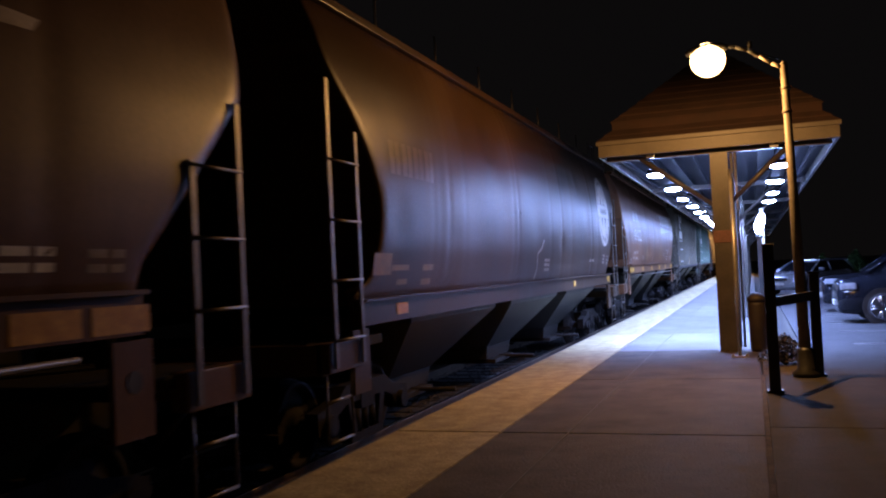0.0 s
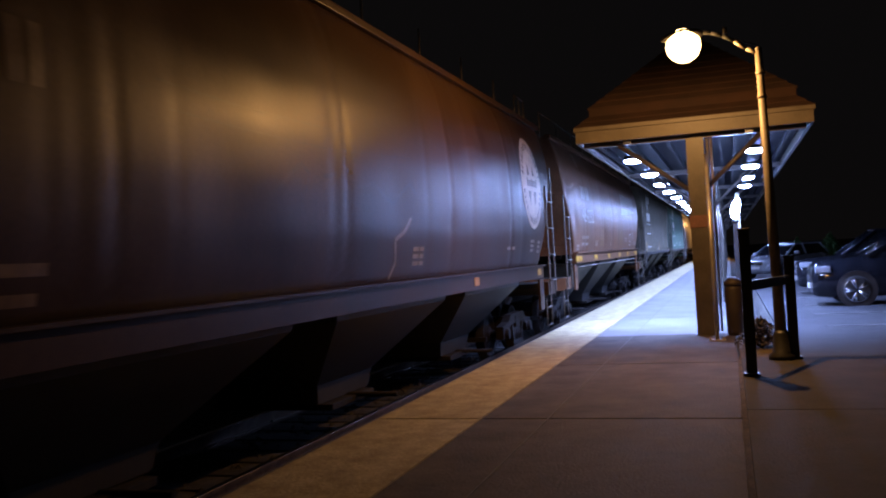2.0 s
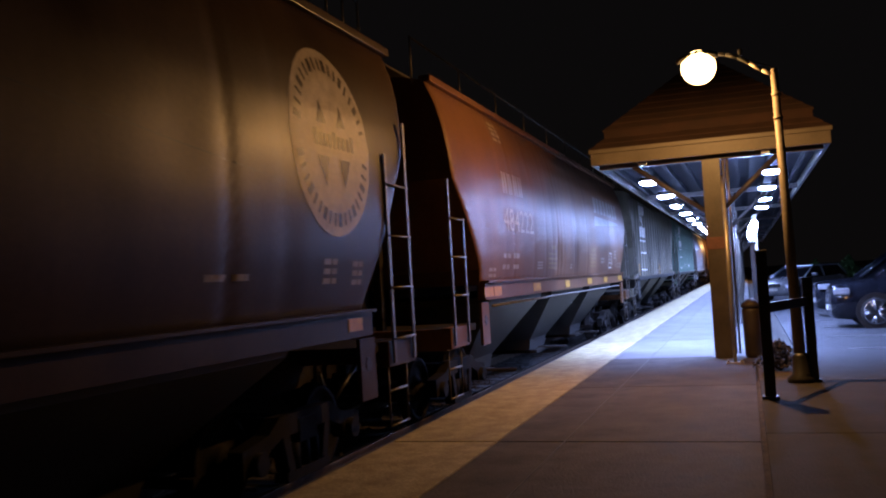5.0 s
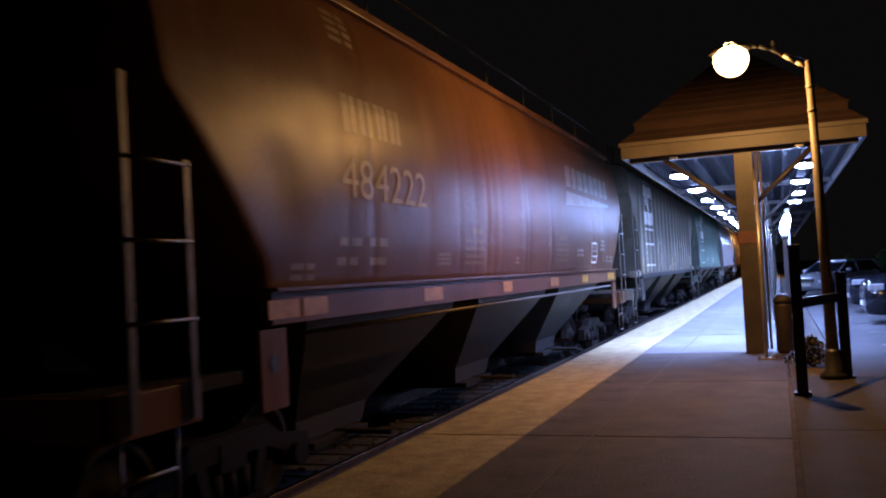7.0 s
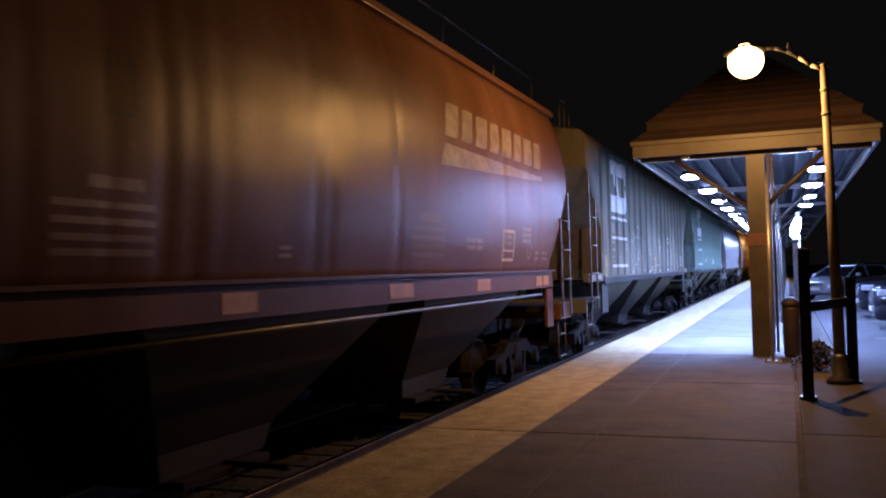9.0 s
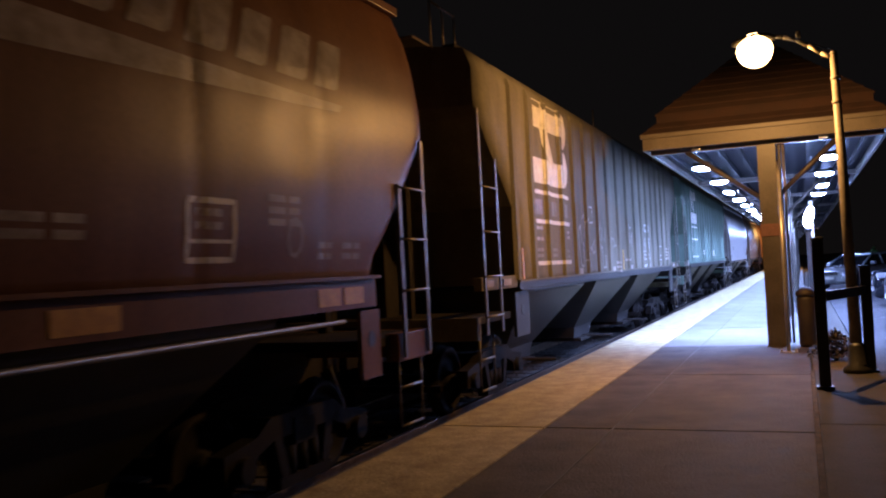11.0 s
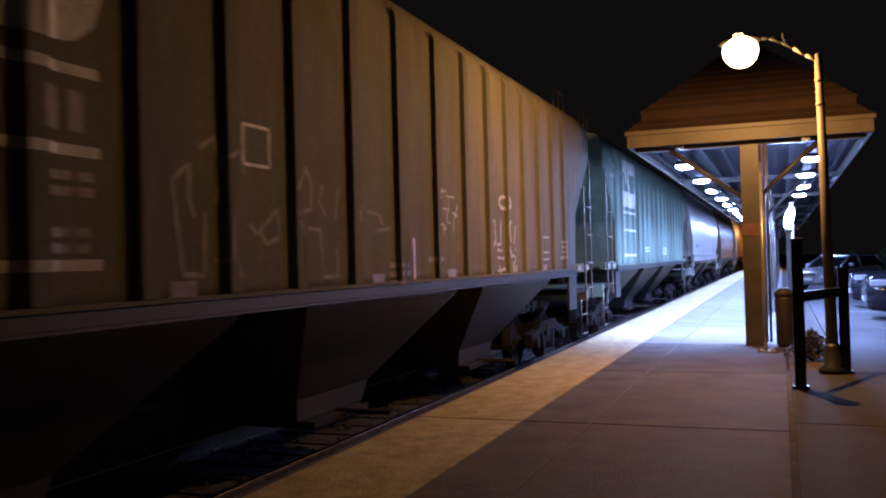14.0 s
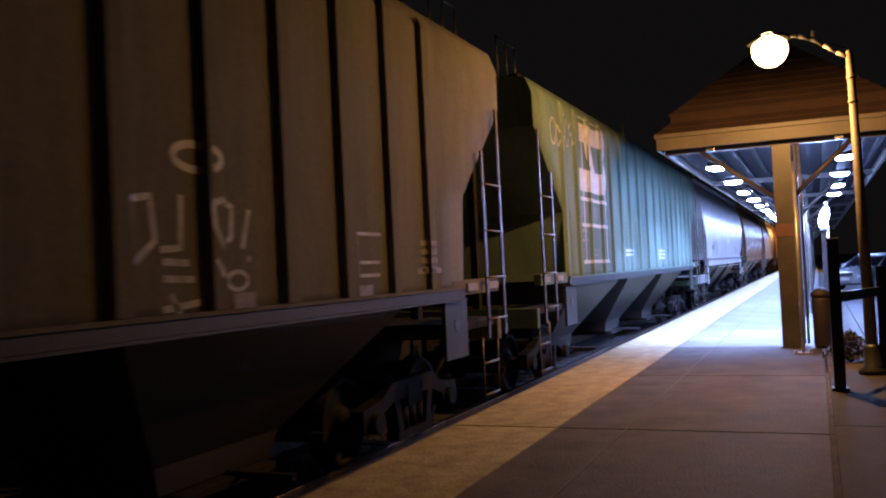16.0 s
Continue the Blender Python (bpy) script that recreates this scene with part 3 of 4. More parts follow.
vehicle("sedan", "silver saloon car parked farther across the lot", pose(0.95, 39.6, -0.10, 0, 0, 55), MAT["carsilver"], 4.6, 1.78, 1.42, 0.90, 0.32)


# ---- shrubs ----
def shrub(name, label, at, r, h, count, mat, leaf, seed):
    rg = random.Random(seed)
    sh = thing(name, label, "shrub")
    bm = bmesh.new()
    for i in range(7):
        a = rg.uniform(0, 6.28)
        add_tube(bm, (0, 0, 0), (r * 0.6 * math.cos(a), r * 0.6 * math.sin(a), h * rg.uniform(0.5, 0.9)), 0.015, 0.005, 5)
    part("stem", bm, MAT["twig"], sh)
    bm = bmesh.new()
    for i in range(count):
        a, q, z = rg.uniform(0, 6.28), rg.random() ** 0.6, rg.random()
        rad = r * q * (1.0 - 0.6 * z * z) * (0.8 + 0.3 * math.sin(3 * a + seed))
        c = Vector((rad * math.cos(a), rad * math.sin(a), 0.05 + h * z * (1.1 - 0.4 * q)))
        m = Euler((rg.uniform(-1, 1), rg.uniform(-1, 1), rg.uniform(0, 6))).to_matrix()
        v = [bm.verts.new(c + m @ Vector(p) * leaf * rg.uniform(0.6, 1.3)) for p in ((-1, 0, 0), (0, -0.4, 0.1), (1, 0, 0), (0, 0.4, 0.1))]
        bm.faces.new(v)
    part("foliage", bm, mat, sh)
    sh.matrix_basis = at
    return sh


shrub("shrub", "low dry brown shrub in the mulch bed", pose(0.36, 13.5, -0.03), 0.40, 0.38, 900, MAT["twig"], 0.04, 3)
for k, (x, y, s) in enumerate(((3.0, 44.0, 1.0), (4.6, 46.0, 1.1), (6.6, 47.0, 1.0))):
    shrub("shrub", "green leafy shrub at the edge of the lot", pose(x, y, -0.1), s, 1.5 * s, 1300, MAT["leaf"], 0.13, 11 + k)


# ---- freight train ----


def curved_w(z):
    """Half width of a round-sided hopper body."""
    return float(np.interp(z, (1.2, 1.5, 1.8, 2.2, 2.7, 3.1, 3.5, 3.8, 4.12), (1.47, 1.53, 1.575, 1.60, 1.60, 1.575, 1.51, 1.43, 1.29)))


def flat_w(z):
    return float(np.interp(z, (1.2, 3.9, 4.12), (1.55, 1.55, 1.46)))


def taper_straight(z):
    return float(np.interp(z, (1.38, 1.64, 2.85, 4.2), (1.55, 1.50, 0.36, 0.30)))


def taper_round(z):
    return float(np.interp(z, (1.2, 1.28, 1.47, 1.7, 1.9, 2.12, 2.34, 2.7, 3.04, 3.3, 3.46, 3.6, 4.2), (0.52, 0.62, 0.97, 1.12, 1.18, 1.20, 1.15, 0.92, 0.62, 0.36, 0.22, 0.16, 0.14)))


def taper_sloped(z):
    return float(np.interp(z, (1.2, 1.4, 2.95, 4.2), (1.60, 1.56, 0.52, 0.18)))


def taper_ribbed(z):
    return float(np.interp(z, (1.3, 2.29, 3.4, 4.2), (1.46, 1.36, 0.05, 0.03)))


def dent_field(length, seed):
    """Inward dents, weld seams and slack panels of a round-sided body."""
    rg = random.Random(seed)
    seams = [length * k / 5 for k in range(1, 5)]
    spots = [(rg.uniform(1.5, length - 1.5), rg.uniform(1.7, 3.6), rg.uniform(0.2, 0.6), rg.uniform(0.006, 0.018)) for k in range(18)]
    bumps = [(rg.uniform(1.5, length - 1.5), rg.uniform(0.06, 0.12), rg.uniform(0.003, 0.008)) for k in range(9)]

    def depth(y, z):
        d = -sum(0.012 * math.exp(-((y - s) / 0.10) ** 2) - 0.010 * math.exp(-((y - s - 0.05) / 0.05) ** 2) for s in seams)
        d -= sum(q * math.exp(-((y - b) / r) ** 2) for b, r, q in bumps)
        d -= sum(q * math.exp(-((y - sy) / r) ** 2 - ((z - sz) / r) ** 2) for sy, sz, r, q in spots)
        return d - 0.007 * (1 + noise.noise(Vector((y * 0.9, z * 1.3, seed))))

    return depth


RIBS = (1.48, 2.29, 3.13, 4.00, 4.82, 5.70, 6.58, 7.56, 8.56, 9.58, 10.52, 11.40, 12.24, 13.08, 13.94, 14.80, 15.62)
RIB_FOOT, RIB_FACE, RIB_OUT = 0.115, 0.07, 0.043


def rib_rise(y):
    """How far a rib stands out of the flat side at y."""
    d = min(abs(y - r) for r in RIBS)
    return RIB_OUT * min(1.0, max(0.0, (RIB_FOOT - d) / (RIB_FOOT - RIB_FACE)))


def body_mesh(length, half, taper, taper_far, z0, far, depth):
    bm = bmesh.new()
    zs = list(np.linspace(z0, 4.12, 26))
    n = 220 if depth else 24
    rings = []
    for z in zs:
        w, y0 = half(z), taper(z)
        y1 = length - taper_far(z) + far
        pr, pl = [], []
        for i in range(n + 1):
            y = y0 + (y1 - y0) * i / n
            d = depth(y, z) if depth else 0.0
            e = min(i, n - i)
            d -= (0.022, 0.006, 0.0)[e] if e < 3 and depth else 0
            pr.append(bm.verts.new((w + d, y, z)))
            pl.append(bm.verts.new((-w - d, y, z)))
        rings.append((pr, pl))
    for (r0, l0), (r1, l1) in zip(rings, rings[1:]):
        for i in range(n):
            bm.faces.new((r0[i], r0[i + 1], r1[i + 1], r1[i])).smooth = True
            bm.faces.new((l0[i + 1], l0[i], l1[i], l1[i + 1])).smooth = True
        bm.faces.new((l0[0], r0[0], r1[0], l1[0]))
        bm.faces.new((r0[n], l0[n], l1[n], r1[n]))
    r, l = rings[-1]
    tops = [r]
    for w, z in ((0.95, 4.20), (0.45, 4.25), (-0.45, 4.25), (-0.95, 4.20)):
        tops.append([bm.verts.new((w, v.co.y, z)) for v in r])
    tops.append(l)
    for a, b in zip(tops, tops[1:]):
        for i in range(n):
            bm.faces.new((a[i], a[i + 1], b[i + 1], b[i]))
    bm.faces.new([t[0] for t in tops])
    bm.faces.new([t[n] for t in tops][::-1])
    r, l = rings[0]
    for i in range(n):
        bm.faces.new((r[i + 1], r[i], l[i], l[i + 1]))
    return bm


def chute_mesh(half_len, z0):
    """One discharge bay, wide above and narrow at its gate."""
    bm = bmesh.new()
    levels = ((half_len, 1.40, z0), (half_len * 0.98, 1.38, z0 - 0.10), (0.78, 0.66, 0.20), (0.70, 0.62, -0.02))
    rings = [[bm.verts.new((sx * w, sy * a, z)) for sx, sy in ((-1, -1), (1, -1), (1, 1), (-1, 1))] for a, w, z in levels]
    for a, b in zip(rings, rings[1:]):
        for i in range(4):
            bm.faces.new((a[i], a[(i + 1) % 4], b[(i + 1) % 4], b[i]))
    bm.faces.new(rings[0])
    bm.faces.new(rings[-1][::-1])
    return bm


SHARED = {}


def shared(key, make, mat):
    if key not in SHARED:
        SHARED[key] = mesh_of(key.split("|")[0], make(), mat)
    return SHARED[key]


def make_stile(h):
    return lambda: box(-0.012, 0.012, -0.03, 0.03, 0.0, h)


def make_rung():
    return tube((0, -0.02, 0), (0, 0.58, 0), 0.014, n=6)


def make_wheel():
    return add_lathe(bmesh.new(), [(0.10, -0.10), (0.14, -0.07), (0.17, -0.03), (0.34, -0.02), (0.37, -0.065), (0.42, -0.065), (0.425, 0.045), (0.455, 0.055), (0.45, 0.075), (0.37, 0.07), (0.34, 0.02), (0.17, 0.03), (0.10, 0.09)], 24, "X")


def make_axle():
    bm = tube((-1.12, 0, 0), (1.12, 0, 0), 0.075, n=12)
    for sx in (-1, 1):
        add_box(bm, sx * 1.10 - 0.05, sx * 1.10 + 0.05, -0.07, 0.07, -0.02, 0.02)
    return bm


def make_bogie():
    bm = bmesh.new()
    for sx in (-1.07, 1.07):
        x0, x1 = sx - 0.07, sx + 0.07
        add_prism(bm, [(-1.12, 0.02), (-1.12, 0.24), (-0.70, 0.30), (-0.50, 0.42), (0.50, 0.42), (0.70, 0.30), (1.12, 0.24), (1.12, 0.02), (0.78, 0.02), (0.70, 0.16), (0.46, 0.24), (-0.46, 0.24), (-0.70, 0.16), (-0.78, 0.02)], x0, x1)
        add_prism(bm, [(-0.46, 0.24), (-0.34, 0.24), (-0.26, -0.06), (-0.36, -0.10)], x0, x1)
        add_prism(bm, [(0.34, 0.24), (0.46, 0.24), (0.36, -0.10), (0.26, -0.06)], x0, x1)
        add_box(bm, x0, x1, -0.40, 0.40, -0.17, -0.08)
        for y in (-0.18, 0, 0.18):
            add_tube(bm, (sx, y, -0.08), (sx, y, 0.15), 0.075, n=8)
        for y in (-0.9, 0.9):
            add_tube(bm, (sx - 0.10, y, 0.10), (sx + 0.13, y, 0.10), 0.10, n=12)
    add_box(bm, -1.15, 1.15, -0.17, 0.17, 0.15, 0.36)
    add_box(bm, -0.9, 0.9, -1.45, -1.36, 0.02, 0.10)
    add_box(bm, -0.9, 0.9, 1.36, 1.45, 0.02, 0.10)
    return bm


WHEELSETS = []
CARS = []


def build_hopper(label, y_start, length, style, paint, seed, sill=(1.22, 1.46)):
    """A covered hopper wagon; its near ladder stands at y = 0, its platform side is +x."""
    half, taper, taper_far = {"curved": (curved_w, taper_straight, taper_straight), "round": (curved_w, taper_round, taper_sloped), "ribbed": (flat_w, taper_ribbed, taper_ribbed)}[style]
    car = thing("hopper_wagon", label, "freight wagon", pose(TRACK_X, y_start, 0), group="wagons of the train")
    car.rotation_mode = "QUATERNION"
    z0 = sill[1] - 0.02
    far = {"curved": 0.50, "round": 0.60, "ribbed": 0.32}[style]
    depth = dent_field(length, seed) if style != "ribbed" else None
    part("body", body_mesh(length, half, taper, taper_far, z0, far, depth), paint, car)
    e, e1 = taper(sill[1]) + 0.02, length - taper_far(sill[1]) - 0.02 + far
    for sx in (-1, 1):
        x0, x1 = sorted((sx * 1.46, sx * 1.575))
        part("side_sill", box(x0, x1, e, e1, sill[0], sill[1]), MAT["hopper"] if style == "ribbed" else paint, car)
        x0, x1 = sorted((sx * 1.44, sx * (1.59 if style == "ribbed" else 1.63)))
        part("sill_lip", box(x0, x1, e, e1, sill[1] + 0.002, sill[1] + 0.03), paint, car)
        if style == "ribbed":
            x0, x1 = sorted((sx * 1.44, sx * 1.60))
            part("sill_flange", box(x0, x1, e, e1, sill[0] - 0.022, sill[0] - 0.002), MAT["hopper"], car)
        elif style == "curved":
            part("air_pipe", tube((sx * 1.52, e + 0.5, sill[0] - 0.10), (sx * 1.52, e1 - 0.5, sill[0] - 0.10), 0.020, n=8), MAT["steel"], car, "thin pipe below the sill")
        # shear plates over the bogies
        for y, s in ((e - 0.12, 1), (e1 + 0.12, -1)):
            bm = bmesh.new()
            a, b = sorted((y, y + s * (0.60 if style == "ribbed" else 0.36)))
            x0, x1 = sorted((sx * 1.50, sx * 1.54))
            add_box(bm, x0, x1, a, b, sill[0] - 0.62, sill[0] - 0.03)
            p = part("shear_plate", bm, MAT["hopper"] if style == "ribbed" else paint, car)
            part("slot", add_lathe(bmesh.new(), [(0.07, -0.003), (0.07, 0.003)], 14, "X", (sx * 1.543, (a + b) / 2, sill[0] - 0.28)), MAT["black"], p)
        # eave rail and running board
        x0, x1 = sorted((sx * 1.20, sx * 1.36))
        part("eave_rail", box(x0, x1, taper(4.1) + 0.02, length - taper_far(4.1) - 0.02 + far, 4.10, 4.19, 0.012), paint if style != "ribbed" else MAT["under"], car)
    for sx in (-0.62, 0.62):
        part("running_board", box(sx - 0.22, sx + 0.22, 0.0, length, 4.32, 4.35), MAT["steel"], car, "steel grating walkway")
    part("roof_trough", box(-0.30, 0.30, 0.8, length - 0.8, 4.24, 4.46, 0.02), paint, car)
    post = shared("stanchion", lambda: tube((0, 0, 4.1), (0, 0, 4.72), 0.013, n=6), MAT["steel"])
    posts = 9 if style != "ribbed" else 3
    for k in range(posts):
        y = 0.3 + (length - 0.6) * k / (posts - 1)
        piece("stanchion", post, car, pose(1.12, y, 0))
    if style == "curved":
        part("hand_rail", tube((1.12, 0.3, 4.70), (1.12, length - 0.3, 4.70), 0.012, n=6), MAT["steel"], car)
    else:
        for y in (0.3, length - 0.3):
            part("hand_rail", tube((1.12, y - 0.4, 4.70), (1.12, y + 0.4, 4.70), 0.012, n=6), MAT["steel"], car)
            for dy in (-0.4, 0.4):
                piece("stanchion", post, car, pose(1.12, y + dy, 0))
    if style == "ribbed":
        bm = bmesh.new()
        foot, face = ((-RIB_FOOT, RIB_FOOT), (-RIB_FACE, RIB_FACE))
        rows = []
        for z, out in ((1.325, RIB_OUT), (3.90, RIB_OUT), (3.99, 0.01)):
            rows.append([bm.verts.new((x, y, z)) for x, y in ((1.545, foot[0]), (1.55 + out, face[0]), (1.55 + out, face[1]), (1.545, foot[1]))])
        for lo, hi in zip(rows, rows[1:]):
            for i in range(3):
                bm.faces.new((lo[i], lo[i + 1], hi[i + 1], hi[i]))
        bm.faces.new(rows[0])
        rib = mesh_of("rib", bm, paint)
        for y in RIBS:
            piece("rib", rib, car, pose(0, y, 0))
            piece("rib", rib, car, pose(0, y, 0, 0, 0, 180))
    # chutes
    bays = 3
    span = (length - 2 * 1.9) / bays
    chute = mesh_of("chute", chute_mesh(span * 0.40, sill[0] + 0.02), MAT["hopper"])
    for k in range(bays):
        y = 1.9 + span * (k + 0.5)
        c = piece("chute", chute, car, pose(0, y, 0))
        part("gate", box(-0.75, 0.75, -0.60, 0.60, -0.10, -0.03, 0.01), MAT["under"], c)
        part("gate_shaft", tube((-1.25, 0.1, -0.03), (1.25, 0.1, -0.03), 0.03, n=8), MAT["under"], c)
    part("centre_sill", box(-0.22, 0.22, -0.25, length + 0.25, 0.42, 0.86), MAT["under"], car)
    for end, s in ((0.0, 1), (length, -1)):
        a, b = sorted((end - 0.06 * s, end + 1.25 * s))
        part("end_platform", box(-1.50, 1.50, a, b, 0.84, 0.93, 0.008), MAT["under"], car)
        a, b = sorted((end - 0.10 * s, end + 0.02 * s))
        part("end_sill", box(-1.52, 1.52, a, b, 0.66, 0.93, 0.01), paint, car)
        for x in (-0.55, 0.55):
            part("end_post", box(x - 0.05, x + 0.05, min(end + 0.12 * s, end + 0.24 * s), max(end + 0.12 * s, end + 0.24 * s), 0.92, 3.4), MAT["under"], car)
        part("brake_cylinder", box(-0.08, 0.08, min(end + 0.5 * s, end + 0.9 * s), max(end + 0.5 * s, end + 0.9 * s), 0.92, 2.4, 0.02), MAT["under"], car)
        bm = bmesh.new()
        add_box(bm, -0.12, 0.12, min(end - 0.55 * s, end - 0.2 * s), max(end - 0.55 * s, end - 0.2 * s), 0.46, 0.72)
        add_box(bm, -0.16, 0.16, min(end - 0.78 * s, end - 0.52 * s), max(end - 0.78 * s, end - 0.52 * s), 0.42, 0.76)
        part("coupler", bm, MAT["wheel"], car, "rusty knuckle coupler")
        part("brake_hose", tube((0.35, end - 0.2 * s, 0.55), (0.22, end - 0.7 * s, 0.12), 0.03, n=8), MAT["black"], car)
        for sx in (-1, 1):
            tall, inner, rungs = {"curved": (2.78, 2.32, (1.33, 1.81, 2.29)), "round": (3.25, 2.85, (0.96, 1.48, 2.01, 2.54)), "ribbed": (3.38, 2.83, (0.93, 1.40, 1.93, 2.46))}[style]
            lad = piece("ladder", shared("ladder|%.2f" % tall, make_stile(tall - 0.72), MAT["steel"]), car, pose(sx * 1.61, end, 0.72))
            piece("stile", shared("stile|%.2f" % inner, make_stile(inner - 0.72), MAT["steel"]), lad, pose(0, s * 0.56, 0))
            for z in rungs:
                piece("rung", shared("rung", make_rung, MAT["steel"]), lad, pose(0.016 * sx, 0 if s > 0 else -0.56, z - 0.72))
            bm = bmesh.new()
            for dy in (0, 0.5):
                add_tube(bm, (sx * 1.5, end + s * dy, 0.72), (sx * 1.5, end + s * dy, 0.06), 0.014, n=6)
            for z in (0.06, 0.42):
                add_tube(bm, (sx * 1.5, end, z), (sx * 1.5, end + s * 0.5, z), 0.016, n=6)
            part("stirrup_step", bm, MAT["steel"], car)
            x0, x1 = sorted((sx * 1.45, sx * 1.585))
            if style == "ribbed":
                a, b = sorted((end + 0.03 * s, end + s * 1.44))
                beam = part("corner_beam", box(x0, x1 - 0.03 * (sx > 0), a, b, 1.23, 1.39, 0.008), paint, car)
                for dy in (0.10, 0.78):
                    a, b = sorted((end + s * dy, end + s * (dy + 0.30)))
                    part("placard", box(sx * 1.570 - 0.014, sx * 1.570 + 0.014, a, b, 1.27, 1.35), MAT["pale"], beam, "small worn white placard")
            else:
                a, b = sorted((end - 0.10 * s, end + s * 0.66))
                part("corner_plate", box(x0, x1, a, b, 0.68, 0.94, 0.012), paint, car, "dusty brown corner plate below the ladder")
        c = end + s * 1.62
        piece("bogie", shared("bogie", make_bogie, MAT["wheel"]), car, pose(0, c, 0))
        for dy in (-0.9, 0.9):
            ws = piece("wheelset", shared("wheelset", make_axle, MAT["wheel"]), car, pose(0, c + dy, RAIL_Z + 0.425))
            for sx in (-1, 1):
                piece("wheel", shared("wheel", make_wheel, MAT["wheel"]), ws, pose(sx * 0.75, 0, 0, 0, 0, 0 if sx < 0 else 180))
            WHEELSETS.append((ws, c + dy))
    CARS.append((car, y_start))
    def side(u, z):
        """How far the painted side stands out at u along the wagon and height z."""
        if depth:
            return half(z) + depth(u, z)
        return half(z) + rib_rise(u)

    return car, side


# markings that follow the wagon's side
def patch(bm, half, u0, u1, z0, z1, lift=0.003):
    nz, nu = max(1, int((z1 - z0) / 0.12)), max(1, int((u1 - u0) / 0.035))
    rows = []
    for k in range(nz + 1):
        z = z0 + (z1 - z0) * k / nz
        rows.append([bm.verts.new((half(u0 + (u1 - u0) * i / nu, z) + lift, u0 + (u1 - u0) * i / nu, z)) for i in range(nu + 1)])
    for a, b in zip(rows, rows[1:]):
        for i in range(nu):
            bm.faces.new((a[i], a[i + 1], b[i + 1], b[i]))
    return bm


def mark(car, half, name, mat, rects, label=""):
    for r in rects:
        part(name, patch(bmesh.new(), half, *r), mat, car, label)


def shape(car, half, name, mat, outline, lift=0.004):
    """A convex patch of paint that follows the side, cut into upright slices."""
    bm = bmesh.new()
    us, zs = [p[0] for p in outline], [p[1] for p in outline]
    n, m = max(2, int((max(us) - min(us)) / 0.06)), max(2, int((max(zs) - min(zs)) / 0.07))
    last = None
    for i in range(n + 1):
        u = min(us) + (max(us) - min(us)) * (i + 0.001) / (n + 0.002)
        cut = []
        for a, b in zip(outline, outline[1:] + outline[:1]):
            if (a[0] - u) * (b[0] - u) < 0:
                cut.append(a[1] + (b[1] - a[1]) * (u - a[0]) / (b[0] - a[0]))
        if len(cut) < 2:
            continue
        lo, hi = min(cut), max(cut)
        col = [bm.verts.new((half(u, lo + (hi - lo) * k / m) + lift, u, lo + (hi - lo) * k / m)) for k in range(m + 1)]
        if last:
            for k in range(m):
                bm.faces.new((last[k], col[k], col[k + 1], last[k + 1]))
        last = col
    return part(name, bm, mat, car)


def stroke(car, half, name, mat, pts, width, lift=0.003, label=""):
    bm = bmesh.new()
    fine = []
    for a, b in zip(pts, pts[1:]):
        n = max(1, int(math.hypot(b[0] - a[0], b[1] - a[1]) / 0.05))
        fine += [(a[0] + (b[0] - a[0]) * k / n, a[1] + (b[1] - a[1]) * k / n) for k in range(n)]
    pts, last = fine + [pts[-1]], None
    for i, (u, z) in enumerate(pts):
        a, b = pts[max(0, i - 1)], pts[min(len(pts) - 1, i + 1)]
        d = Vector((b[0] - a[0], b[1] - a[1]))
        d = d.normalized() if d.length > 1e-6 else Vector((1, 0))
        n = Vector((-d.y, d.x)) * width / 2
        pair = [bm.verts.new((half(u + s * n.x, z + s * n.y) + lift, u + s * n.x, z + s * n.y)) for s in (-1, 1)]
        if last:
            bm.faces.new((last[0], last[1], pair[1], pair[0]))
        last = pair
    return part(name, bm, mat, car, label)


def scrawl(car, half, u0, u1, z0, z1, count, seed, mat, width=0.05, ring=0.35):
    """Sprayed loops and strokes that spell nothing."""
    rg = random.Random(seed)
    for k in range(count):
        cu, cz = u0 + (u1 - u0) * (k + 0.5) / count, (z0 + z1) / 2 + rg.uniform(-0.1, 0.1) * (z1 - z0)
        rz, ru = (z1 - z0) / 2 * rg.uniform(0.6, 1.0), (u1 - u0) / count * rg.uniform(0.35, 0.6)
        if rg.random() < ring:
            pts = [(cu + ru * math.cos(a), cz + rz * 0.8 * math.sin(a)) for a in [i * 0.42 + 0.4 for i in range(14)]]
        else:
            ph, f = rg.uniform(0, 6), rg.uniform(1.0, 2.6)
            pts = [(cu + ru * 0.9 * math.sin(ph + f * i * 0.35), cz - rz + 2 * rz * i / 11 + 0.06 * math.sin(i * 1.7 + ph)) for i in range(12)]
        stroke(car, half, "graffiti_stroke", mat, pts, width * rg.uniform(0.6, 1.3))


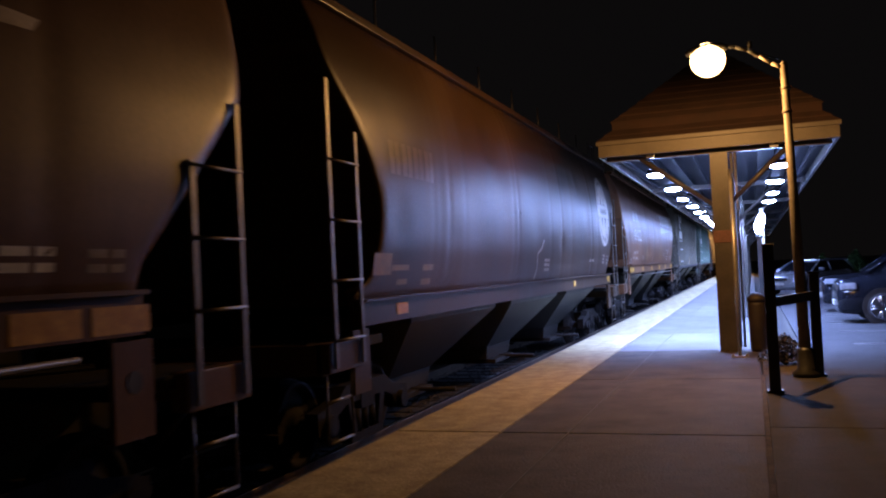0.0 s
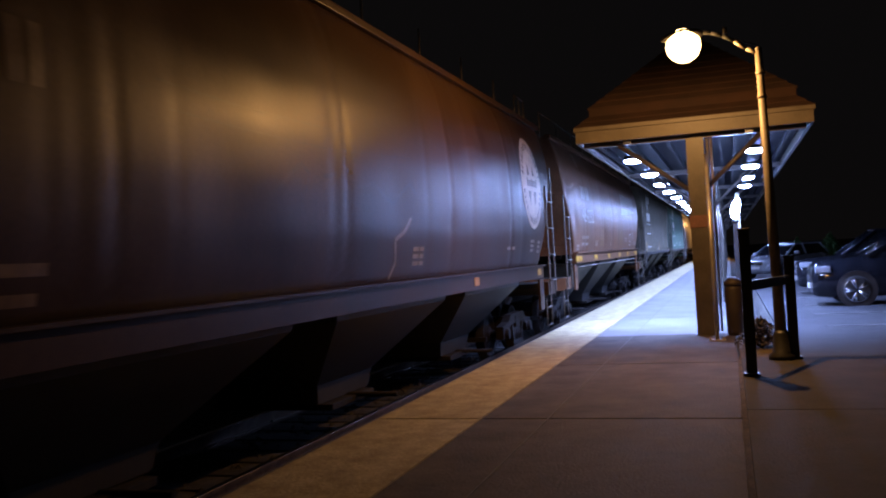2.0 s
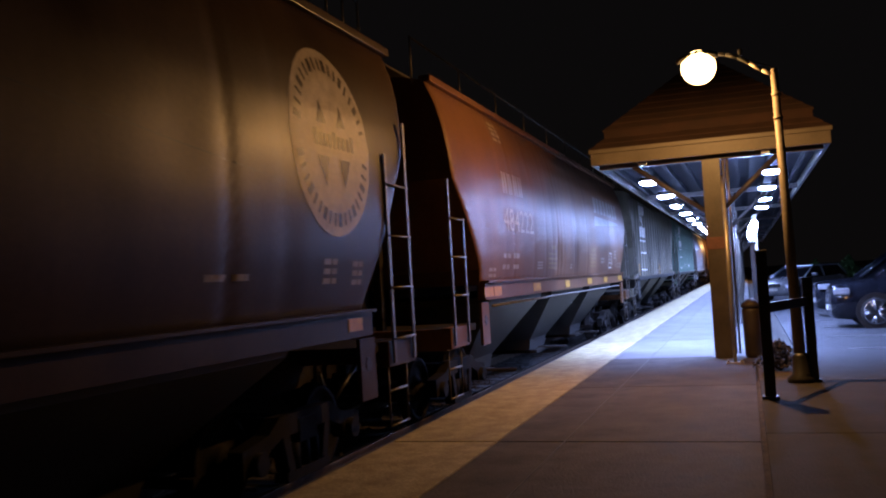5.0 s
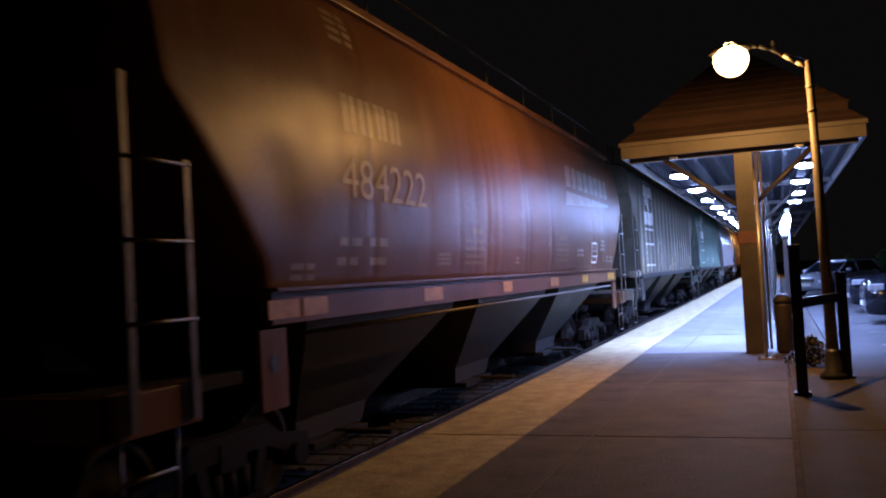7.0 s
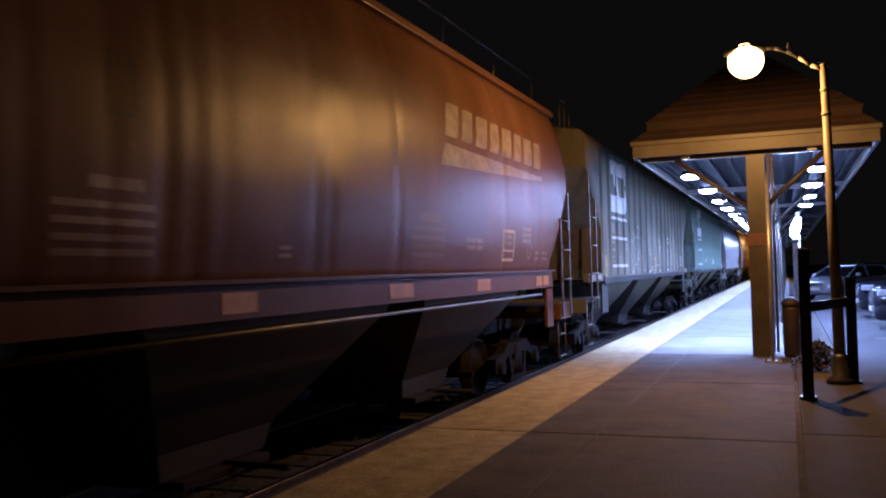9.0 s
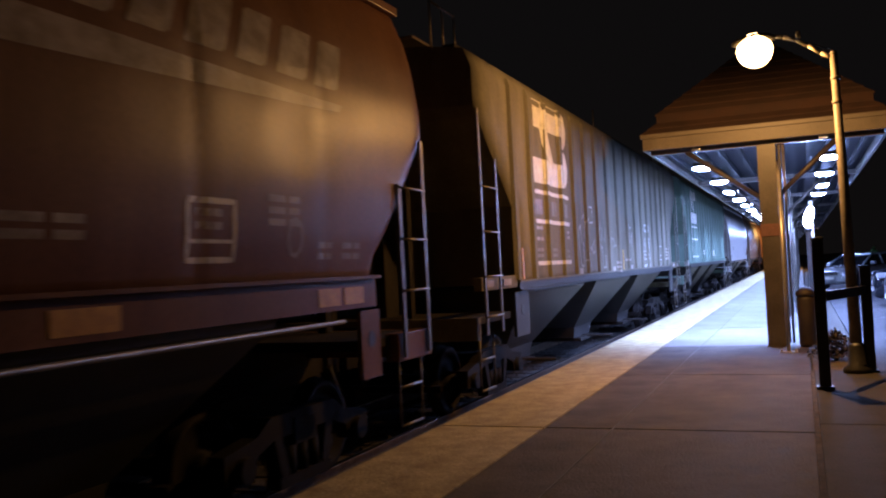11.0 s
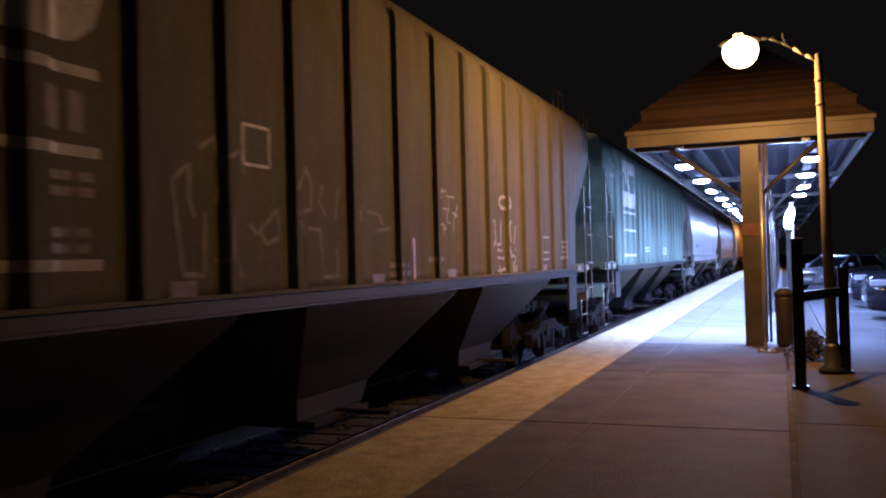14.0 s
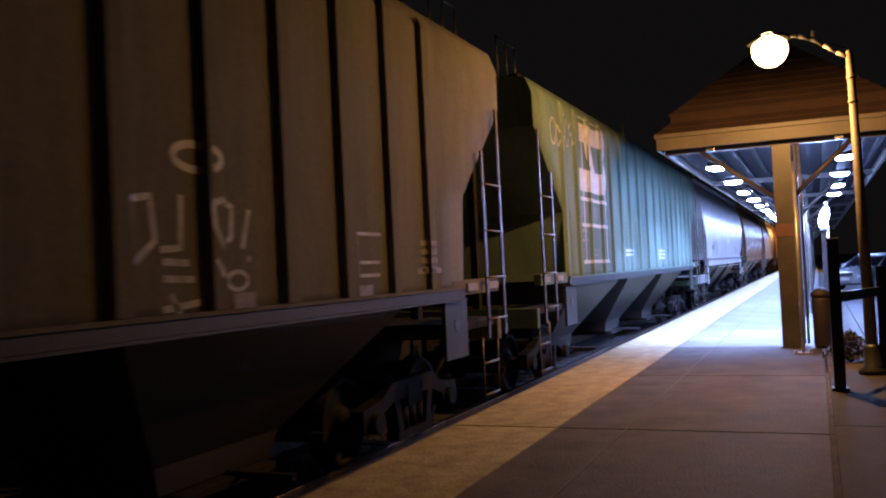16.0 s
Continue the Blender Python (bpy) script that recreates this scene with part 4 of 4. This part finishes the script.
def lettering(car, half, text, u0, u1, z0, height, mat):
    """Readable numbers, painted on the side."""
    c = bpy.data.curves.new("lettering", "FONT")
    c.body, c.size = text, 1.0
    tmp = new("lettering", c)
    me = bpy.data.meshes.new_from_object(tmp.evaluated_get(bpy.context.evaluated_depsgraph_get()))
    bpy.data.objects.remove(tmp)
    bm = bmesh.new()
    bm.from_mesh(me)
    bmesh.ops.triangulate(bm, faces=bm.faces[:])
    bmesh.ops.subdivide_edges(bm, edges=bm.edges[:], cuts=3, use_grid_fill=True)
    bm.to_mesh(me)
    bm.free()
    xs, ys = [v.co.x for v in me.vertices], [v.co.y for v in me.vertices]
    w, h = max(xs) - min(xs), max(ys) - min(ys)
    for v in me.vertices:
        u = u0 + (v.co.x - min(xs)) / w * (u1 - u0)
        z = z0 + (v.co.y - min(ys)) / h * height
        v.co = (half(u, z) + 0.007, u, z)
    me.materials.append(mat)
    ob = new("lettering", me)
    ob.parent = car
    return ob


def emblem_bars(car, half, mat, u0, u1, z0, z1, slant, gap=0.22):
    """Plain slanted bars, two to a letter's width, in place of a company's letters."""
    w = (u1 - u0) / 4
    for k in range(4):
        a, b = u0 + w * k, u0 + w * (k + 1 - gap)
        for p, q in ((a, a + (b - a) * 0.46), (a + (b - a) * 0.60, b)):
            shape(car, half, "emblem_bar", mat, [(p, z0), (q, z0 + 0.001), (q + slant, z1), (p + slant, z1 - 0.001)])


def small_texts(car, half, rows, mat):
    """Unreadable small lettering as plain bars."""
    rects = []
    for u, z, n, w in rows:
        for k in range(n):
            rects.append((u, u + w, z - 0.085 * k, z - 0.085 * k + 0.05))
            rects.append((u + w * 1.2, u + w * 1.9, z - 0.085 * k, z - 0.085 * k + 0.05))
    mark(car, half, "data_bar", mat, rects)


def tape(car, spots, z0, z1):
    for a, b in spots:
        part("reflective_tape", box(1.576, 1.580, a, b, z0, z1), MAT["yellow"], car, "dirty yellow reflective strip")


def dress_ribbed(car, half, length, mat):
    """White block emblem, stripes and scrawls over the ribs."""
    a, b = 2.42, 4.50
    mark(car, half, "emblem_block", mat, [(a + 0.18, 4.03, 3.52, 3.93), (a, 4.03, 2.70, 3.07)], "plain white block")
    shape(car, half, "emblem_block", mat, [(2.90, 3.52), (3.34, 3.519), (3.62, 3.07), (3.12, 3.071)])
    for c in (3.60, 2.98):
        shape(car, half, "emblem_lobe", mat, [(4.033, c - 0.28), (b - 0.22, c - 0.26), (b - 0.06, c - 0.14), (b, c + 0.03), (b - 0.05, c + 0.20), (b - 0.16, c + 0.31), (4.034, c + 0.335)])
    mark(car, half, "stripe", mat, [(a - 0.02, b - 0.04, z, z + 0.06) for z in (2.54, 2.11, 1.50)])
    mark(car, half, "number_bar", MAT["pale"], [(u, u + 0.055, 2.24, 2.46) for u in (2.47, 2.58, 2.68, 2.78)])
    mark(car, half, "number_bar", MAT["dim"], [(u, u + w, 2.24, 2.46) for u, w in ((3.22, 0.10), (3.40, 0.12), (3.60, 0.05), (4.02, 0.14), (4.22, 0.12))])
    small_texts(car, half, [(2.47, 2.02, 1, 0.20), (2.47, 1.86, 1, 0.20), (4.08, 1.98, 2, 0.17)], MAT["pale"])
    small_texts(car, half, [(2.47, 1.70, 2, 0.18), (3.30, 1.70, 2, 0.16), (4.10, 1.68, 2, 0.14)], MAT["dim"])


layout = [
    ("oxide brown round-sided covered hopper wagon", -11.6, 17.1, "curved", "brown", 3),
    ("dented brown round-sided covered hopper wagon with a round white emblem", 6.95, 16.95, "round", "brown_c", 5),
    ("red-brown round-sided covered hopper wagon with white lettering", 25.34, 17.2, "curved", "brown_b", 8),
    ("grimy green ribbed covered hopper wagon with white block emblem and graffiti", 44.28, 17.6, "ribbed", "green", 9),
    ("weathered green ribbed covered hopper wagon with white markings", 63.6, 17.2, "ribbed", "green_b", 12),
    ("pale grey round-sided covered hopper wagon", 82.4, 17.0, "curved", "grey", 13),
    ("brown covered hopper wagon with pale graffiti", 101.0, 17.0, "curved", "brown_b", 14),
    ("brown covered hopper wagon tinted orange as under a sodium lamp", 119.6, 17.0, "curved", "lamp_orange", 15),
    ("brown covered hopper wagon tinted orange as under a sodium lamp", 138.2, 17.0, "curved", "lamp_orange", 16),
    ("oxide brown round-sided covered hopper wagon", 156.8, 17.0, "curved", "brown", 17),
    ("oxide brown round-sided covered hopper wagon", 175.4, 17.0, "curved", "brown", 18),
]
made = [build_hopper(label, y, length, style, MAT[paint], seed, (1.04, 1.26) if style == "round" else ((1.20, 1.29) if style == "ribbed" else (1.22, 1.46))) for label, y, length, style, paint, seed in layout]

# wagon ahead of the gap
car, half = made[0]
shape(car, half, "stripe", MAT["number"], [(12.5, 2.78), (15.25, 2.86), (15.3, 2.93), (12.55, 3.02)])
emblem_bars(car, half, MAT["pale"], 12.3, 15.6, 3.10, 3.45, 0.12)
small_texts(car, half, [(15.00, 1.69, 2, 0.20), (14.0, 1.70, 3, 0.25)], MAT["white"])
small_texts(car, half, [(15.62, 1.68, 2, 0.16)], MAT["pale"])
tape(car, ((15.02, 15.52), (15.6, 16.1)), 1.24, 1.40)

# dented wagon with the round emblem
car, half = made[1]
emblem_bars(car, half, MAT["faint"], 1.45, 2.85, 2.55, 2.90, 0.0)
small_texts(car, half, [(8.6, 1.62, 3, 0.2), (15.0, 1.72, 3, 0.14), (15.6, 1.70, 3, 0.12), (13.2, 1.60, 1, 0.3)], MAT["pale"])
cu, cz, R = 15.26, 2.83, 0.86
shape(car, half, "emblem_disc", MAT["number"], [(cu + 0.92 * R * math.cos(i * math.pi / 20), cz + R * math.sin(i * math.pi / 20 + 0.0003)) for i in range(40)])
for i in range(40):
    w = (i + 0.5) * math.pi / 20
    if min(abs(w - q) for q in (0.0, math.pi, 2 * math.pi)) > 0.12:
        stroke(car, half, "emblem_mark", MAT["dark_spray"], [(cu + 0.92 * R * f * math.cos(w), cz + R * f * math.sin(w)) for f in (0.76, 0.90)], 0.035 + 0.03 * (i % 3 == 0), 0.008)
for s_ in (-1, 1):
    shape(car, half, "emblem_wedge", MAT["dark_spray"], [(cu + s_ * 0.12, cz + 0.15), (cu + s_ * 0.28, cz + 0.151), (cu + s_ * 0.17, cz + 0.44), (cu + s_ * 0.121, cz + 0.48)], 0.008)
    shape(car, half, "emblem_wedge", MAT["dark_spray"], [(cu + s_ * 0.12, cz - 0.15), (cu + s_ * 0.32, cz - 0.151), (cu + s_ * 0.19, cz - 0.42), (cu + s_ * 0.121, cz - 0.46)], 0.008)
mark(car, half, "emblem_mark", MAT["dark_spray"], [(cu - 0.36 + 0.09 * k, cu - 0.30 + 0.09 * k, cz - 0.06, cz + (0.06 if k % 4 else 0.09), 0.008) for k in range(9)])
for pts in [[(5.33, 2.15), (5.52, 2.29), (5.76, 2.4), (5.9, 2.32), (5.83, 2.16)],
    [(6.2, 2.32), (6.48, 2.36), (6.66, 2.45), (6.83, 2.39)],
    [(6.94, 2.27), (7.4, 2.33), (7.67, 2.21), (7.96, 2.14), (8.31, 2.32), (8.49, 2.39), (8.72, 2.26)]]:
    stroke(car, half, "graffiti_stroke", MAT["dark_spray"], pts, 0.045)
# creases without relief: thin dark strokes paint the shade in them
for pts in [[(3.75, 2.78), (4.81, 2.75), (6.59, 2.77)],
    [(3.87, 2.6), (4.9, 2.58), (6.34, 2.58), (8.54, 2.69)],
    [(10.81, 2.72), (12.47, 2.57), (14.21, 2.4)]]:
    stroke(car, half, "crease", MAT["dark_spray"], pts, 0.012, label="long crease in the side, its shade drawn as a dark line")
stroke(car, half, "graffiti_stroke", MAT["pale"], [(8.5, 2.0), (8.3, 1.85), (8.0, 1.75), (8.05, 1.5), (7.9, 1.32)], 0.05)
mark(car, half, "placard", MAT["faded_yellow"], [(1.03, 1.49, 1.51, 1.73), (1.5, 1.98, 1.55, 1.61), (2.42, 2.79, 1.54, 1.61), (1.66, 1.96, 1.4, 1.46), (2.4, 2.72, 1.38, 1.45)])
tape(car, ((1.5, 1.8), (11.0, 11.25), (15.4, 15.7)), 1.10, 1.22)

# red-brown wagon
car, half = made[2]
lettering(car, half, "484222", 2.76, 4.68, 2.24, 0.36, MAT["number"])
emblem_bars(car, half, MAT["pale"], 2.88, 4.16, 2.83, 3.17, 0.0)
mark(car, half, "data_bar", MAT["pale"], [(2.70, 2.86, 1.82, 1.89), (2.92, 3.12, 1.82, 1.89), (3.28, 3.67, 1.82, 1.90), (2.66, 2.84, 1.65, 1.72), (2.90, 3.06, 1.65, 1.72), (3.30, 3.65, 1.65, 1.72)])
mark(car, half, "data_bar", MAT["pale"], [(5.02, 5.44, z, z + 0.03) for z in (1.64, 1.69, 1.74)] + [(8.12, 8.30, 1.64, 1.67), (8.12, 8.30, 1.70, 1.73)])
mark(car, half, "data_bar", MAT["faded_yellow"], [(6.18, 6.64, 2.01, 2.08)] + [(5.93, 6.75, z, z + 0.04) for z in (1.90, 1.81, 1.72, 1.64)])
small_texts(car, half, [(12.2, 1.84, 2, 0.30), (14.5, 2.05, 3, 0.22), (1.9, 1.62, 2, 0.2), (15.2, 1.72, 2, 0.12), (15.6, 1.72, 2, 0.16)], MAT["pale"])
small_texts(car, half, [(2.9, 3.92, 4, 0.25)], MAT["pale"])
stroke(car, half, "notice_frame", MAT["faint"], [(6.36, 2.44), (6.36, 2.78), (6.56, 2.78), (6.56, 2.44), (6.36, 2.44)], 0.02)
shape(car, half, "stripe", MAT["pale"], [(11.36, 2.66), (15.65, 2.84), (15.66, 2.90), (11.54, 2.92)])
emblem_bars(car, half, MAT["pale"], 11.55, 15.75, 3.01, 3.42, 0.20, 0.14)
stroke(car, half, "stencil_frame", MAT["white"], [(13.62, 2.02), (14.10, 2.02), (14.10, 1.64), (13.62, 1.64), (13.62, 2.02)], 0.04)
stroke(car, half, "stencil_frame", MAT["white"], [(13.62, 1.76), (14.10, 1.76)], 0.025)
mark(car, half, "data_bar", MAT["faded_yellow"], [(10.78, 11.37, 2.02, 2.12)] + [(10.59, 11.48, z, z + 0.045) for z in (1.93, 1.84, 1.75, 1.66)])
small_texts(car, half, [(13.70, 1.92, 2, 0.14)], MAT["pale"])
stroke(car, half, "stencil_ring", MAT["pale"], [(14.86 + 0.10 * math.cos(i * 0.7), 1.80 + 0.14 * math.sin(i * 0.7)) for i in range(10)], 0.035)
tape(car, ((1.5, 1.95), (2.0, 2.4), (4.52, 5.06), (7.36, 7.78), (10.0, 10.56), (12.5, 13.0), (15.15, 15.5), (15.56, 15.9)), 1.26, 1.40)

# green ribbed wagons
car, half = made[3]
dress_ribbed(car, half, 17.6, MAT["white"])
# faded tall scrawl, written in two stretches, then a small tag and a pair of short signs
for pts in [[(5.07, 2.05), (5.25, 2.16), (5.24, 1.95), (5.29, 1.82)],
    [(5.07, 2.05), (5.13, 1.67), (5.17, 1.46), (5.38, 1.45), (5.4, 1.86)],
    [(5.35, 2.27), (5.52, 2.36), (5.58, 2.18), (5.52, 1.92)],
    [(5.58, 2.21), (5.8, 2.32), (5.87, 2.14)],
    [(5.68, 1.85), (5.66, 1.55), (5.51, 1.55)],
    [(5.7, 1.54), (5.75, 1.43)],
    [(5.92, 1.8), (6.01, 1.73), (6.3, 1.92), (6.31, 1.71), (6.14, 1.66), (6.06, 1.74)],
    [(6.53, 1.88), (6.51, 2.06), (6.69, 2.3), (6.81, 2.17), (6.8, 1.94), (6.6, 1.91)]]:
    stroke(car, half, "graffiti_stroke", MAT["faint_spray"], pts, 0.036)
for pts in [[(6.55, 1.85), (6.66, 1.69), (6.65, 1.41)],
    [(6.74, 1.79), (6.95, 1.78), (6.96, 1.46)],
    [(7.0, 2.15), (6.94, 2.01), (7.04, 1.9)],
    [(7.28, 2.15), (7.21, 1.87)],
    [(7.23, 1.63), (7.24, 1.4), (6.99, 1.4)],
    [(7.61, 1.87), (7.61, 1.97), (7.75, 2.02)],
    [(7.81, 1.97), (8.09, 1.95), (8.16, 1.84)], [(7.99, 1.80), (8.36, 1.83)]]:
    stroke(car, half, "graffiti_stroke", MAT["faint_spray"], pts, 0.036)
for pts in [[(9.62, 2.3), (9.62, 2.19), (9.68, 2.13), (9.68, 2.3)],
    [(9.74, 2.31), (9.74, 2.14)],
    [(9.59, 2.26), (9.87, 2.29)],
    [(9.88, 2.23), (10.11, 2.23)],
    [(9.96, 2.24), (9.94, 2.05)],
    [(9.62, 2.07), (9.89, 2.09)],
    [(9.74, 2.07), (9.73, 1.95), (9.61, 1.98)],
    [(9.89, 2.1), (9.9, 1.93), (9.99, 1.94)],
    [(10.06, 2.05), (10.23, 2.01)],
    [(10.24, 2.15), (10.09, 1.94), (10.08, 1.82)],
    [(9.58, 1.9), (9.7, 1.92), (9.85, 1.87), (9.76, 1.85), (9.61, 1.89)],
    [(9.67, 1.82), (9.79, 1.82), (9.73, 1.77)]]:
    stroke(car, half, "graffiti_stroke", MAT["spray"], pts, 0.026)
for pts in ([(11.49, 1.52), (11.47, 1.98), (11.66, 2.01), (11.69, 1.75), (11.52, 1.63)], [(11.93, 2.03), (11.91, 1.71), (11.73, 1.70)], [(11.75, 1.63), (11.98, 1.62)], [(11.75, 1.53), (12.03, 1.52)],
            [(11.73, 1.35), (12.10, 1.38)], [(11.81, 1.44), (11.88, 1.31)], [(12.19, 1.99), (12.30, 2.02), (12.43, 1.98), (12.41, 1.78), (12.28, 1.72), (12.20, 1.85), (12.19, 1.99)],
            [(12.17, 1.68), (12.28, 1.53)], [(12.62, 1.97), (12.53, 1.71)], [(12.60, 1.66), (12.60, 1.62)]):
    stroke(car, half, "graffiti_stroke", MAT["spray"], pts, 0.042)
for cu, cz, ru, rz, w in ((12.08, 2.27, 0.21, 0.08, 0.05), (12.47, 1.50, 0.11, 0.06, 0.03)):
    stroke(car, half, "graffiti_ring", MAT["spray"], [(cu + ru * math.cos(i * 0.45), cz + rz * math.sin(i * 0.45)) for i in range(15)], w)
stroke(car, half, "stencil_frame", MAT["spray"], [(5.86, 2.5), (6.2, 2.5), (6.2, 2.22), (5.86, 2.22), (5.86, 2.5)], 0.025)
stroke(car, half, "stencil_frame", MAT["spray"], [(14.12, 1.84), (14.56, 1.84)], 0.03)
for u in (14.13, 14.55):
    stroke(car, half, "stencil_frame", MAT["dim"], [(u, 1.84), (u, 1.50)], 0.018)
for z in (1.60, 1.49):
    stroke(car, half, "stencil_bar", MAT["spray"], [(14.15, z), (14.52, z)], 0.028)
small_texts(car, half, [(8.3, 1.45, 3, 0.25), (9.3, 1.5, 1, 0.2), (15.4, 1.75, 4, 0.2), (15.3, 1.48, 1, 0.3)], MAT["pale"])
mark(car, half, "warning_panel", MAT["pale"], [(12.42, 12.66, 1.31, 1.42), (14.13, 14.37, 1.31, 1.41), (5.04, 5.3, 1.31, 1.42), (7.91, 8.17, 1.31, 1.4), (9.86, 10.15, 1.31, 1.41)])
for y in (1.55, 8.75):
    part("yellow_tape", box(1.596, 1.604, y, y + 0.07, 1.325, 1.74), MAT["yellow"], car, "upright yellow reflective strip")
car, half = made[4]
dress_ribbed(car, half, 17.2, MAT["white"])
scrawl(car, half, 0.9, 2.2, 3.2, 3.8, 5, 44, MAT["spray"], width=0.03)
small_texts(car, half, [(10.0, 1.7, 3, 0.3), (6.0, 1.7, 2, 0.3)], MAT["white"])
mark(car, half, "stencil_bar", MAT["white"], [(a, a + 0.06, 1.56, 3.6) for a in (2.7, 3.3, 4.3)])

# farther wagons
car, half = made[6]
scrawl(car, half, 2.0, 15.0, 1.7, 3.2, 18, 45, MAT["spray"], width=0.12, ring=0.5)
for k in (5, 7, 8, 9, 10):
    car, half = made[k]
    small_texts(car, half, [(2.8, 1.9, 2, 0.4), (12.5, 1.9, 3, 0.3)], MAT["white"] if k != 5 else MAT["dark_spray"])


# ---- movement ----
def train_way(t):
    """Metres that the train has rolled towards the camera's end of the platform."""
    return 2.85 * t + 0.029 * t * t - 0.00027 * t ** 3


def motions():
    steps = [0.16 * i for i in range(101)]
    for car, y in CARS:
        walk(car, [(0.5 * i, pose(TRACK_X, y - train_way(0.5 * i), 0)) for i in range(33)])
    for ws, y in WHEELSETS:
        walk(ws, [(t, pose(0, y, RAIL_Z + 0.425, math.degrees(train_way(t) / 0.425))) for t in steps])


motions()
